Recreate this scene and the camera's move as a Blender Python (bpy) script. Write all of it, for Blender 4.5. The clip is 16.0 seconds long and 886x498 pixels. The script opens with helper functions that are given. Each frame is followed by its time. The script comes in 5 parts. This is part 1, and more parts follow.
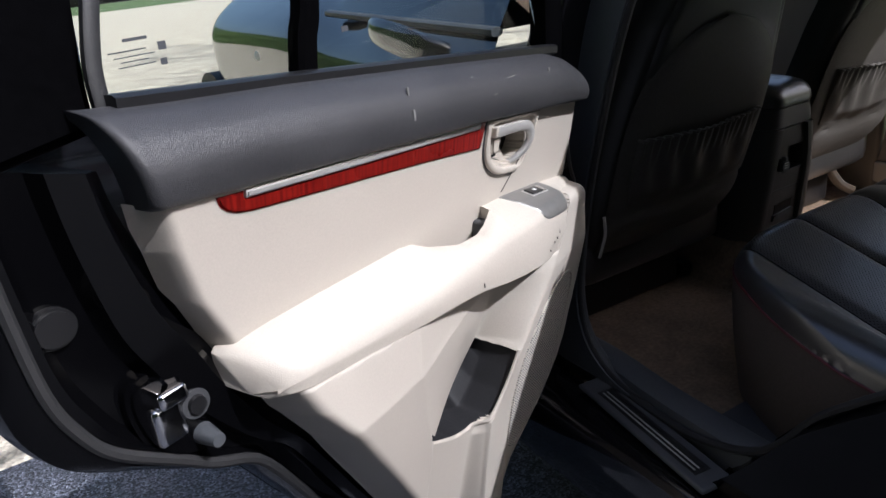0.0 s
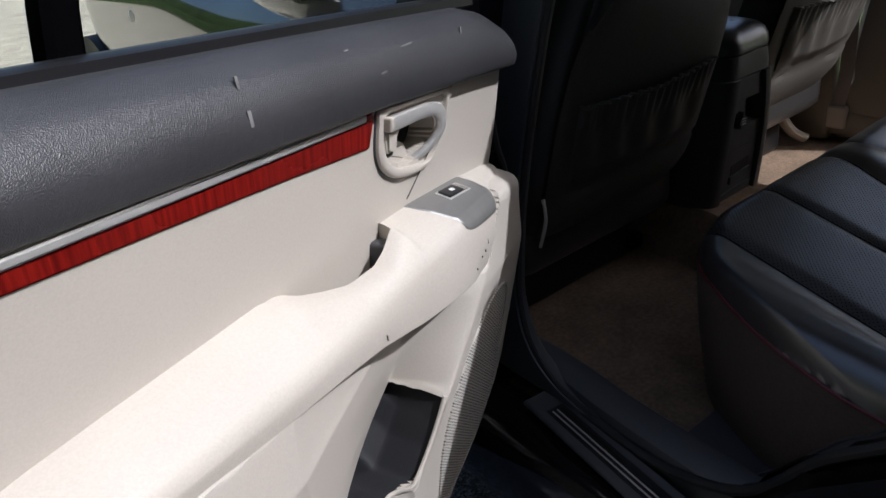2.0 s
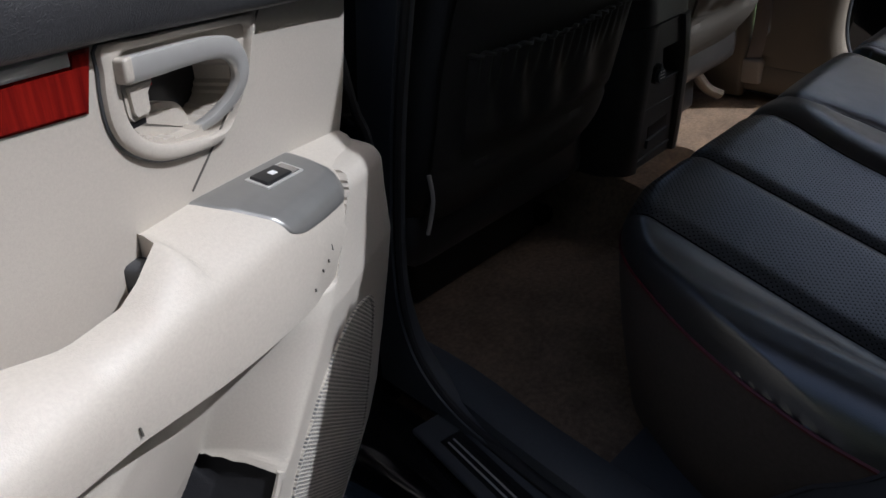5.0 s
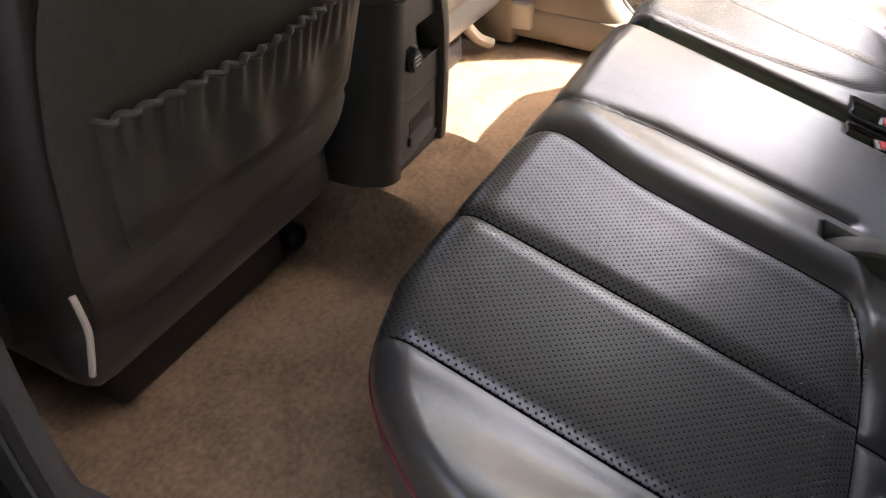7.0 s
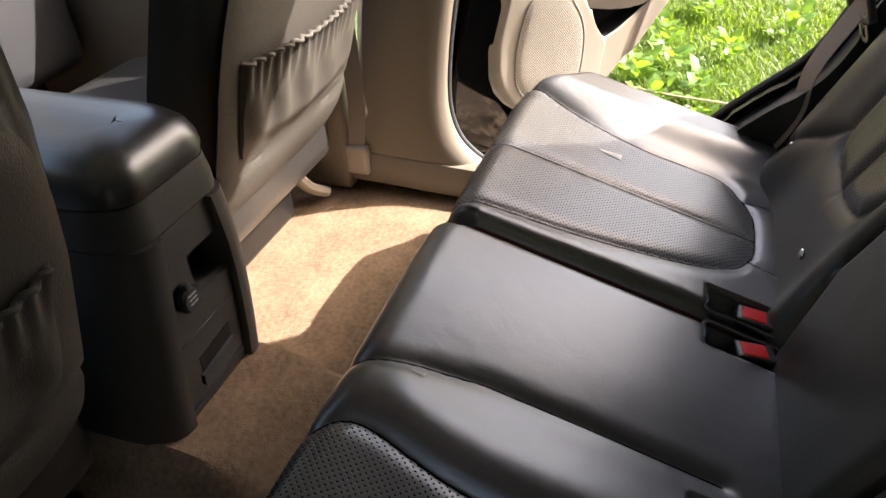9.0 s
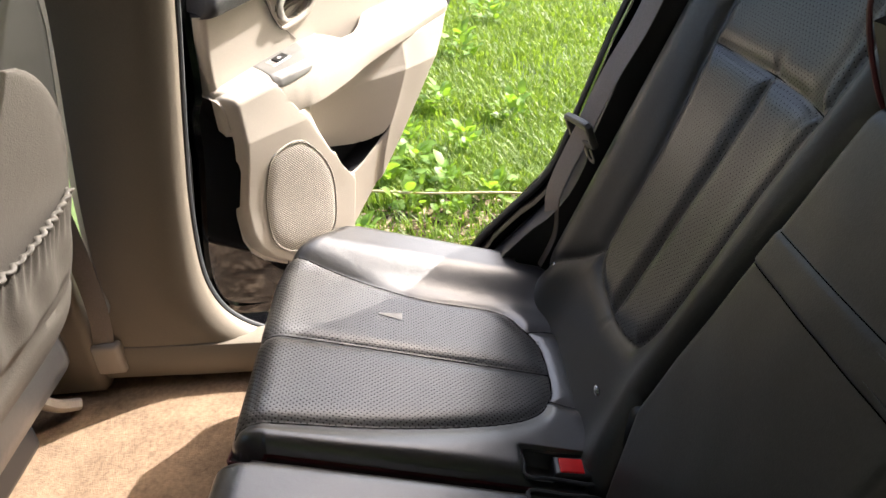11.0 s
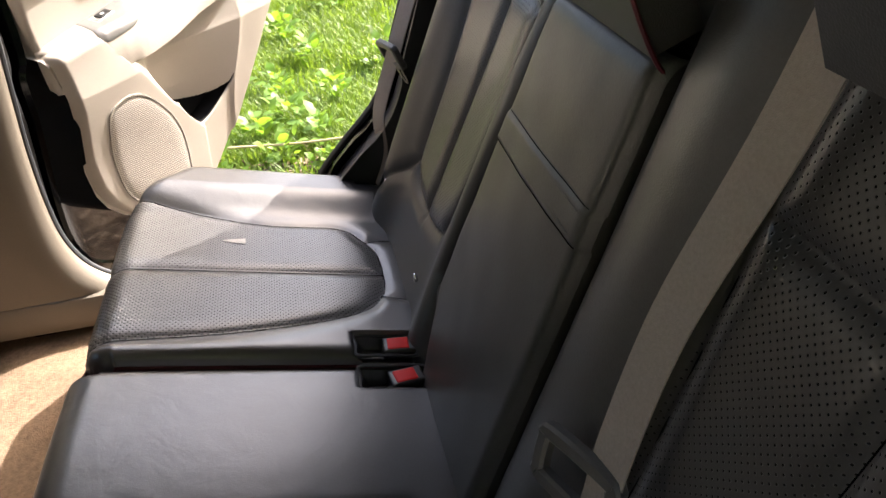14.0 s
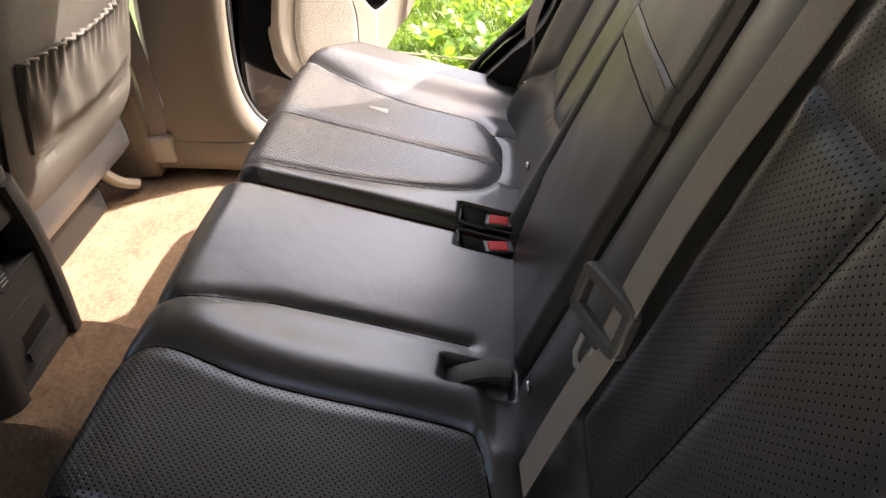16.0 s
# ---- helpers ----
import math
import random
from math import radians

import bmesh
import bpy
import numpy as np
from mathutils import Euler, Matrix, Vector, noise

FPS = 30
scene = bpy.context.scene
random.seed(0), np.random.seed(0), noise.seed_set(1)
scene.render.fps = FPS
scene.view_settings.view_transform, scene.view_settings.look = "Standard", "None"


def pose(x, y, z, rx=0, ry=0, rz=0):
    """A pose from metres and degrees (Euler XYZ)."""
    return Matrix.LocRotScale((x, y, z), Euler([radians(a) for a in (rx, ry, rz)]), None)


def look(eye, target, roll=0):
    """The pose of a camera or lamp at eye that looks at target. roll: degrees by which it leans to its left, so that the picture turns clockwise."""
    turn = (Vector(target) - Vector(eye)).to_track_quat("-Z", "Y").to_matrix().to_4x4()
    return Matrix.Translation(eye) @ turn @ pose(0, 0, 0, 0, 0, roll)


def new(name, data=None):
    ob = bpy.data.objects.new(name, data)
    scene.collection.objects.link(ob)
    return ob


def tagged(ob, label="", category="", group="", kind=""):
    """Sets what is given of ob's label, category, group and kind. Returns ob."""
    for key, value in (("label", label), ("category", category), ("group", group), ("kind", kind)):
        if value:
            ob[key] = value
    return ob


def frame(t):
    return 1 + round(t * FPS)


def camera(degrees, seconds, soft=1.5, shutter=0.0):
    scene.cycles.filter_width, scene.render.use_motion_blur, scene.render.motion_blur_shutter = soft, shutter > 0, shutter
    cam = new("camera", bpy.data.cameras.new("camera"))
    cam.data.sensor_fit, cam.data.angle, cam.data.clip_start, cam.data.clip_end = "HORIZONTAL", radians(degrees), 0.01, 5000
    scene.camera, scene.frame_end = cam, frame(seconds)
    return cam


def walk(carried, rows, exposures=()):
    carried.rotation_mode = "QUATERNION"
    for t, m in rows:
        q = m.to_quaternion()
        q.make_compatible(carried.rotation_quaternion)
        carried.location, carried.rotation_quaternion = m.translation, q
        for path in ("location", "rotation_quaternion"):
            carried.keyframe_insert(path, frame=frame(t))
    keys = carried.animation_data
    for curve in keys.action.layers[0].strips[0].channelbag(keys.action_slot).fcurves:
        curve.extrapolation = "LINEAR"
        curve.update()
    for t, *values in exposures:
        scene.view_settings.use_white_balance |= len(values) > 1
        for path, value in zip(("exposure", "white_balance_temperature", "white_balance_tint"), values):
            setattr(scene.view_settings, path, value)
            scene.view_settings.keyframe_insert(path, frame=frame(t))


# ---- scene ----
cam = camera(64.3, 16.0)
PATH = [
    (0, (-1.83, -0.895, 1.451), (-0.944, 0.731, 0.696), -6.9),
    (0.5, (-1.811, -0.815, 1.452), (-0.827, 0.721, 0.632), -7.6),
    (1, (-1.78, -0.753, 1.452), (-0.695, 0.679, 0.574), -7.3),
    (1.5, (-1.72, -0.718, 1.45), (-0.621, 0.695, 0.559), -7.9),
    (2, (-1.616, -0.669, 1.421), (-0.645, 0.828, 0.517), -8.7),
    (2.5, (-1.518, -0.619, 1.351), (-0.684, 0.996, 0.517), -10.2),
    (3, (-1.469, -0.564, 1.277), (-0.699, 1.092, 0.462), -13.3),
    (3.5, (-1.449, -0.54, 1.244), (-0.746, 1.151, 0.44), -14.5),
    (4, (-1.44, -0.532, 1.243), (-0.762, 1.162, 0.424), -14.6),
    (4.5, (-1.433, -0.522, 1.267), (-0.667, 1.094, 0.373), -12.1),
    (5, (-1.393, -0.488, 1.311), (-0.278, 0.822, 0.292), -7.3),
    (5.2, (-1.361, -0.478, 1.32), (-0.156, 0.728, 0.275), -6.0),
    (7.3, (-0.914, -0.277, 1.323), (0.421, 0.446, 0.021), -3.0),
    (7.5, (-0.86, -0.265, 1.33), (0.501, 0.405, 0.028), -2.8),
    (8, (-0.751, -0.257, 1.358), (0.693, 0.343, 0.111), -3.3),
    (8.5, (-0.696, -0.291, 1.382), (0.771, 0.355, 0.185), -3.0),
    (9, (-0.617, -0.292, 1.402), (0.896, 0.292, 0.232), -3.4),
    (9.5, (-0.523, -0.26, 1.431), (1.065, 0.155, 0.288), -3.2),
    (10, (-0.461, -0.245, 1.47), (1.184, 0.042, 0.369), -3.7),
    (10.2, (-0.443, -0.246, 1.485), (1.226, -0.009, 0.41), -3.7),
    (12.3, (-0.476, -0.34, 1.499), (1.197, -0.64, 0.446), -6.5),
    (12.5, (-0.488, -0.346, 1.492), (1.176, -0.649, 0.424), -6.8),
    (13, (-0.524, -0.369, 1.487), (1.111, -0.688, 0.381), -7.6),
    (13.5, (-0.568, -0.394, 1.486), (1.059, -0.692, 0.362), -8.2),
    (14, (-0.622, -0.414, 1.487), (1.002, -0.634, 0.341), -7.7),
    (14.5, (-0.682, -0.433, 1.487), (0.937, -0.59, 0.323), -6.5),
    (15, (-0.705, -0.41, 1.469), (0.871, -0.62, 0.255), -6.2),
    (15.5, (-0.744, -0.423, 1.464), (0.839, -0.527, 0.246), -6.8),
    (16, (-0.79, -0.463, 1.449), (0.778, -0.267, 0.224), -4.3),
]
EXPOSURE = [(0, 0.35, 5550, 15), (1.5, 0.2, 5550, 15), (2.5, -0.1, 5450, 12), (3.2, -0.35, 5400, 11), (4.4, -0.5, 5400, 11), (5.2, 0.0, 5500, 13), (7.3, 3.25, 6950, 18), (8.2, 2.75, 6900, 18), (9.5, 2.05, 6550, 14), (12.3, 1.95, 6350, 13), (14, 2.2, 6550, 16), (16, 2.5, 6750, 18)]
walk(cam, [(t, look(eye, target, roll)) for t, eye, target, roll in PATH], EXPOSURE)


# ---- world, sun, exposure ----
SUN_DIR = Vector((0.47, -0.90, 0.96)).normalized()
world = bpy.data.worlds.new("sky")
scene.world = world
world.use_nodes = True
wn = world.node_tree.nodes
sky = wn.new("ShaderNodeTexSky")
sky.sky_type = "NISHITA"
sky.sun_disc = False
sky.dust_density = 6.5
sky.air_density = 1.3
sky.sun_elevation = math.asin(SUN_DIR.z)
sky.sun_rotation = math.atan2(SUN_DIR.x, SUN_DIR.y)
wn["Background"].inputs["Strength"].default_value = 0.135
world.node_tree.links.new(sky.outputs["Color"], wn["Background"].inputs["Color"])
sun = new("sun", bpy.data.lights.new("sun", "SUN"))
sun.data.energy = 4.2
sun.data.angle = radians(0.55)
sun.data.color = (1.0, 0.95, 0.86)
sun.matrix_world = look(SUN_DIR * 20, (0, 0, 0))


# ---- materials ----
def mat(name, color, rough=0.5, metal=0.0, spec=0.5, grain=0.0, scale=200.0, vary=0.15, big=6.0, coat=0.0, kind="noise", sheen=0.0, even=1.0, crease=0.0):
    """A procedural surface: base colour varied at two scales, with a fine relief."""
    m = bpy.data.materials.new(name)
    m.use_nodes = True
    nt = m.node_tree
    b = nt.nodes["Principled BSDF"]
    b.inputs["Roughness"].default_value = rough
    b.inputs["Metallic"].default_value = metal
    b.inputs["Specular IOR Level"].default_value = spec
    b.inputs["Coat Weight"].default_value = coat
    b.inputs["Coat Roughness"].default_value = 0.05 if rough < 0.25 else 0.31
    b.inputs["Sheen Weight"].default_value = sheen
    tc = nt.nodes.new("ShaderNodeTexCoord")
    n1 = nt.nodes.new("ShaderNodeTexNoise")
    n1.inputs["Scale"].default_value = big
    n1.inputs["Detail"].default_value = 5
    n2 = nt.nodes.new("ShaderNodeTexNoise")
    n2.inputs["Scale"].default_value = scale * 0.35
    nt.links.new(tc.outputs["Object"], n1.inputs["Vector"])
    nt.links.new(tc.outputs["Object"], n2.inputs["Vector"])
    add = nt.nodes.new("ShaderNodeMath")
    add.operation = "ADD"
    nt.links.new(n1.outputs["Fac"], add.inputs[0])
    nt.links.new(n2.outputs["Fac"], add.inputs[1])
    ramp = nt.nodes.new("ShaderNodeMapRange")
    ramp.inputs["From Min"].default_value = 0.7
    ramp.inputs["From Max"].default_value = 1.3
    ramp.inputs["To Min"].default_value = 1 - vary
    ramp.inputs["To Max"].default_value = 1 + vary
    nt.links.new(add.outputs[0], ramp.inputs["Value"])
    mul = nt.nodes.new("ShaderNodeVectorMath")
    mul.operation = "SCALE"
    mul.inputs[0].default_value = color
    nt.links.new(ramp.outputs["Result"], mul.inputs["Scale"])
    nt.links.new(mul.outputs["Vector"], b.inputs["Base Color"])
    rr = nt.nodes.new("ShaderNodeMapRange")
    rr.inputs["From Min"].default_value = 0.3
    rr.inputs["From Max"].default_value = 0.7
    rr.inputs["To Min"].default_value = max(0.02, rough - 0.07 * even)
    rr.inputs["To Max"].default_value = min(1.0, rough + 0.07 * even)
    nt.links.new(n1.outputs["Fac"], rr.inputs["Value"])
    nt.links.new(rr.outputs["Result"], b.inputs["Roughness"])
    if grain:
        if kind == "leather":
            t = nt.nodes.new("ShaderNodeTexVoronoi")
            t.feature = "SMOOTH_F1"
            t.inputs["Scale"].default_value = scale
            cr = nt.nodes.new("ShaderNodeTexNoise")
            cr.inputs["Scale"].default_value = scale * 0.07
            cr.inputs["Detail"].default_value = 4
            cr.inputs["Distortion"].default_value = 1.5
            nt.links.new(tc.outputs["Object"], cr.inputs["Vector"])
            mx = nt.nodes.new("ShaderNodeMath")
            mx.operation = "MULTIPLY_ADD"
            mx.inputs[1].default_value = 0.9
            nt.links.new(cr.outputs["Fac"], mx.inputs[0])
            nt.links.new(t.outputs["Distance"], mx.inputs[2])
            out = mx.outputs[0]
            if crease:
                wr = nt.nodes.new("ShaderNodeTexNoise")
                wr.inputs["Scale"].default_value = 16.0
                wr.inputs["Detail"].default_value = 5
                wr.inputs["Distortion"].default_value = 1.2
                nt.links.new(tc.outputs["Object"], wr.inputs["Vector"])
                prev = wr.outputs["Fac"]
                for op, val in (("SUBTRACT", 0.5), ("ABSOLUTE", 0.0), ("MULTIPLY", 6.0), ("MINIMUM", 1.0), ("MULTIPLY", crease)):
                    nd = nt.nodes.new("ShaderNodeMath")
                    nd.operation = op
                    nd.inputs[1].default_value = val
                    nt.links.new(prev, nd.inputs[0])
                    prev = nd.outputs[0]
                su = nt.nodes.new("ShaderNodeMath")
                nt.links.new(out, su.inputs[0])
                nt.links.new(prev, su.inputs[1])
                out = su.outputs[0]
        else:
            t = nt.nodes.new("ShaderNodeTexNoise")
            t.inputs["Scale"].default_value = scale
            t.inputs["Detail"].default_value = 3
            out = t.outputs["Fac"]
        nt.links.new(tc.outputs["Object"], t.inputs["Vector"])
        bump = nt.nodes.new("ShaderNodeBump")
        bump.inputs["Strength"].default_value = grain
        bump.inputs["Distance"].default_value = 0.002
        nt.links.new(out, bump.inputs["Height"])
        nt.links.new(bump.outputs["Normal"], b.inputs["Normal"])
    return m


def dotted(m, pitch, radius, axes=(0, 1), dark=0.12, depth=0.6, spec=0.5):
    """Rows of small round holes on the material m, staggered, in the plane of two object axes."""
    nt = m.node_tree
    b = nt.nodes["Principled BSDF"]
    tc = nt.nodes.new("ShaderNodeTexCoord")
    sep = nt.nodes.new("ShaderNodeSeparateXYZ")
    nt.links.new(tc.outputs["Object"], sep.inputs[0])

    def op(kind, a, c=None):
        n = nt.nodes.new("ShaderNodeMath")
        n.operation = kind
        for i, v in enumerate((a, c)):
            if v is None:
                continue
            if isinstance(v, (int, float)):
                n.inputs[i].default_value = v
            else:
                nt.links.new(v, n.inputs[i])
        return n.outputs[0]

    near = None
    for shift in (0.0, 0.5):
        d2 = None
        for k, ax in enumerate(axes):
            p = op("ADD", op("DIVIDE", sep.outputs[ax], pitch), 100.0 + shift)
            f = op("SUBTRACT", op("FRACT", p), 0.5)
            f = op("MULTIPLY", f, f)
            d2 = f if d2 is None else op("ADD", d2, f)
        near = d2 if near is None else op("MINIMUM", near, d2)
    hole = op("LESS_THAN", near, (radius / pitch) ** 2)
    old = b.inputs["Base Color"].links[0].from_socket
    mix = nt.nodes.new("ShaderNodeMixRGB")
    nt.links.new(hole, mix.inputs["Fac"])
    nt.links.new(old, mix.inputs[1])
    mix.inputs[2].default_value = (dark * 0.05, dark * 0.05, dark * 0.05, 1)
    nt.links.new(mix.outputs[0], b.inputs["Base Color"])
    sp = op("SUBTRACT", spec, op("MULTIPLY", hole, spec))
    nt.links.new(sp, b.inputs["Specular IOR Level"])
    cw = b.inputs["Coat Weight"].default_value
    nt.links.new(op("SUBTRACT", cw, op("MULTIPLY", hole, cw)), b.inputs["Coat Weight"])
    smooth = nt.nodes.new("ShaderNodeMapRange")
    smooth.inputs["From Max"].default_value = (1.7 * radius / pitch) ** 2
    nt.links.new(near, smooth.inputs["Value"])
    bump = nt.nodes.new("ShaderNodeBump")
    bump.inputs["Strength"].default_value = depth
    bump.inputs["Distance"].default_value = 0.0015
    nt.links.new(smooth.outputs["Result"], bump.inputs["Height"])
    if b.inputs["Normal"].links:
        nt.links.new(b.inputs["Normal"].links[0].from_socket, bump.inputs["Normal"])
    nt.links.new(bump.outputs["Normal"], b.inputs["Normal"])
    return m


def glass(name, tint):
    m = bpy.data.materials.new(name)
    m.use_nodes = True
    b = m.node_tree.nodes["Principled BSDF"]
    b.inputs["Base Color"].default_value = (*tint, 1)
    b.inputs["Roughness"].default_value = 0.01
    b.inputs["Transmission Weight"].default_value = 1.0
    b.inputs["IOR"].default_value = 1.18
    return m


LEATHER = mat("black_leather", (0.028, 0.027, 0.027), 0.34, spec=1.0, coat=0.80, grain=0.11, scale=800, vary=0.2, even=0.3, kind="leather", crease=1.2)
LEATHER_UP = mat("matt_black_leather", (0.026, 0.026, 0.024), 0.44, spec=0.6, coat=0.16, grain=0.12, scale=650, vary=0.2, kind="leather", even=0.4)
PERF = dotted(mat("perforated_leather", (0.030, 0.029, 0.028), 0.34, coat=0.88, even=0.3, grain=0.05, scale=800, kind="leather"), 0.0085, 0.00112, (0, 1), dark=0.1, spec=0.8)
PERF_UP = dotted(mat("perforated_leather_upright", (0.030, 0.029, 0.028), 0.38, coat=0.36, even=0.3, grain=0.06, scale=800, kind="leather"), 0.0084, 0.00086, (0, 2), dark=0.2, depth=0.4)
BEIGE = mat("beige_plastic", (0.46, 0.42, 0.368), 0.48, grain=0.06, scale=1200, vary=0.05, kind="leather")
BEIGE_SOFT = mat("beige_vinyl", (0.49, 0.447, 0.39), 0.42, grain=0.12, scale=1000, vary=0.06, kind="leather")
GRILLE = dotted(mat("beige_speaker_mesh", (0.52, 0.48, 0.42), 0.5, vary=0.04), 0.0060, 0.00135, (0, 2), dark=3.6)
CHARCOAL = mat("charcoal_grained_plastic", (0.036, 0.036, 0.039), 0.42, grain=0.34, scale=1100, vary=0.2, kind="leather")
DARKGREY = mat("dark_grey_plastic", (0.045, 0.046, 0.05), 0.45, grain=0.15, scale=600, vary=0.1)
SLATE = mat("slate_grey_and_shaded_trim", (0.055, 0.059, 0.066), 0.5, grain=0.15, scale=600, vary=0.1)
CONSOLE = mat("graphite_console_plastic", (0.066, 0.062, 0.060), 0.48, grain=0.15, scale=600, vary=0.1)
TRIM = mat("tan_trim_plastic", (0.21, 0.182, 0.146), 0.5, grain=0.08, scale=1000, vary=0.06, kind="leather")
TAUPE = mat("grey_taupe_vinyl", (0.080, 0.073, 0.064), 0.46, grain=0.25, scale=420, vary=0.12, kind="leather")
SILVER = mat("satin_silver", (0.56, 0.55, 0.53), 0.40, metal=0.5, vary=0.04)
PLATE_GREY = mat("dark_satin_metal_paint", (0.24, 0.235, 0.225), 0.36, metal=0.5, vary=0.05)
CHROME = mat("chrome", (0.7, 0.7, 0.72), 0.14, metal=1.0, vary=0.05)
PAINT = mat("black_car_paint", (0.004, 0.004, 0.005), 0.12, coat=1.0, vary=0.1)
INNER_PAINT = mat("black_inner_paint", (0.0016, 0.0016, 0.002), 0.13, spec=0.25, vary=0.1)
RUBBER = mat("black_rubber", (0.015, 0.015, 0.016), 0.6, grain=0.2, scale=300)
CARPET = mat("tan_carpet", (0.215, 0.150, 0.099), 0.95, spec=0.1, grain=1.0, scale=300, vary=0.30, big=12, sheen=0.08)
BELT = mat("grey_seat_belt_webbing", (0.29, 0.25, 0.225), 0.6, grain=0.4, scale=900, vary=0.12)
RED = mat("red_plastic", (0.60, 0.010, 0.012), 0.45, spec=0.15, vary=0.05)
PIPING = mat("dark_red_piping", (0.075, 0.006, 0.011), 0.5, vary=0.1)
BLACKP = mat("black_plastic", (0.010, 0.010, 0.011), 0.35, vary=0.1)
POCKET_SHADE = mat("pocket_shade_grey", (0.016, 0.016, 0.018), 0.6, spec=0.25, grain=0.2, scale=900, vary=0.15)
MATT = mat("matt_black_trim", (0.0016, 0.0016, 0.0019), 0.6, spec=0.0, grain=0.1, scale=400, vary=0.2)
SCUFF = mat("pale_grey_scuff", (0.16, 0.155, 0.15), 0.6, vary=0.3, big=80)
RUBBED = mat("pale_rubbed_leather", (0.46, 0.45, 0.43), 0.5, vary=0.2, big=120)
WHITE = mat("white_print", (0.7, 0.7, 0.7), 0.5, vary=0.02)
HEADLINE = mat("beige_headliner", (0.45, 0.42, 0.37), 0.9, grain=0.3, scale=500, vary=0.05)
GLASS = glass("tinted_glass", (0.82, 0.88, 0.84))


def wood_material():
    m = mat("red_wood_veneer", (0.25, 0.02, 0.012), 0.24, spec=0.3, vary=0.2, coat=0.25)
    nt = m.node_tree
    b = nt.nodes["Principled BSDF"]
    tc = nt.nodes.new("ShaderNodeTexCoord")
    mp = nt.nodes.new("ShaderNodeMapping")
    mp.inputs["Scale"].default_value = (170, 1, 9)
    nz = nt.nodes.new("ShaderNodeTexNoise")
    nz.inputs["Scale"].default_value = 1.0
    nz.inputs["Detail"].default_value = 6
    rp = nt.nodes.new("ShaderNodeValToRGB")
    rp.color_ramp.elements[0].position, rp.color_ramp.elements[0].color = 0.30, (0.07, 0.003, 0.003, 1)
    rp.color_ramp.elements[1].position, rp.color_ramp.elements[1].color = 0.62, (0.20, 0.010, 0.006, 1)
    nt.links.new(tc.outputs["Object"], mp.inputs["Vector"])
    nt.links.new(mp.outputs["Vector"], nz.inputs["Vector"])
    nt.links.new(nz.outputs["Fac"], rp.inputs["Fac"])
    nt.links.new(rp.outputs["Color"], b.inputs["Base Color"])
    return m


WOOD = wood_material()


# ---- mesh helpers ----
def lerp(a, b, t):
    return a + (b - a) * t


def sst(a, b, x):
    t = min(1.0, max(0.0, (x - a) / (b - a)))
    return t * t * (3 - 2 * t)


def piece(pts, x):
    """Linear interpolation in a list of (x, y), x rising."""
    if x <= pts[0][0]:
        return pts[0][1]
    for (a, b), (c, d) in zip(pts, pts[1:]):
        if x <= c:
            return lerp(b, d, (x - a) / (c - a))
    return pts[-1][1]


def finish(bm, smooth=True):
    bmesh.ops.recalc_face_normals(bm, faces=bm.faces)
    for f in bm.faces:
        f.smooth = smooth
    return bm


def part(name, bm, material, parent=None, label="", sharp=40):
    me = bpy.data.meshes.new(name)
    bm.to_mesh(me)
    bm.free()
    me.materials.append(material)
    if sharp:
        me.set_sharp_from_angle(angle=radians(sharp))
    ob = new(name, me)
    if parent is not None:
        ob.parent = parent
    if label:
        tagged(ob, label)
    return ob


def thing(name, label, category, m=None, group="", kind=""):
    ob = new(name)
    if m is not None:
        ob.matrix_world = m
    return tagged(ob, label, category, group, kind)


def setting(name, bm, material, label="", category="", parent=None):
    ob = part(name, bm, material, parent)
    return tagged(ob, label, category, "", "structure")


def rbox(x0, x1, y0, y1, z0, z1, r=0.01, seg=3):
    bm = bmesh.new()
    bmesh.ops.create_cube(bm, size=1, matrix=Matrix.Translation(((x0 + x1) / 2, (y0 + y1) / 2, (z0 + z1) / 2)) @ Matrix.Diagonal((abs(x1 - x0), abs(y1 - y0), abs(z1 - z0), 1)))
    if r > 0:
        bmesh.ops.bevel(bm, geom=bm.edges[:], offset=r, segments=seg, affect="EDGES", profile=0.6)
    return finish(bm)


def grid(fn, nu, nv, closed_u=False):
    """A sheet of quads from fn(s, t), s and t from 0 to 1."""
    bm = bmesh.new()
    rows = [[bm.verts.new(fn(i / nu, j / nv)) for i in range(nu + (0 if closed_u else 1))] for j in range(nv + 1)]
    for a, b in zip(rows, rows[1:]):
        n = len(a)
        for i in range(n if closed_u else n - 1):
            bm.faces.new((a[i], a[(i + 1) % n], b[(i + 1) % n], b[i]))
    return bm, rows


def loft(sections, caps=True):
    """Closed loops of points, joined one to the next."""
    bm = bmesh.new()
    loops = [[bm.verts.new(p) for p in s] for s in sections]
    for a, b in zip(loops, loops[1:]):
        n = len(a)
        for i in range(n):
            bm.faces.new((a[i], a[(i + 1) % n], b[(i + 1) % n], b[i]))
    if caps:
        bm.faces.new(loops[0])
        bm.faces.new(loops[-1])
    return finish(bm)


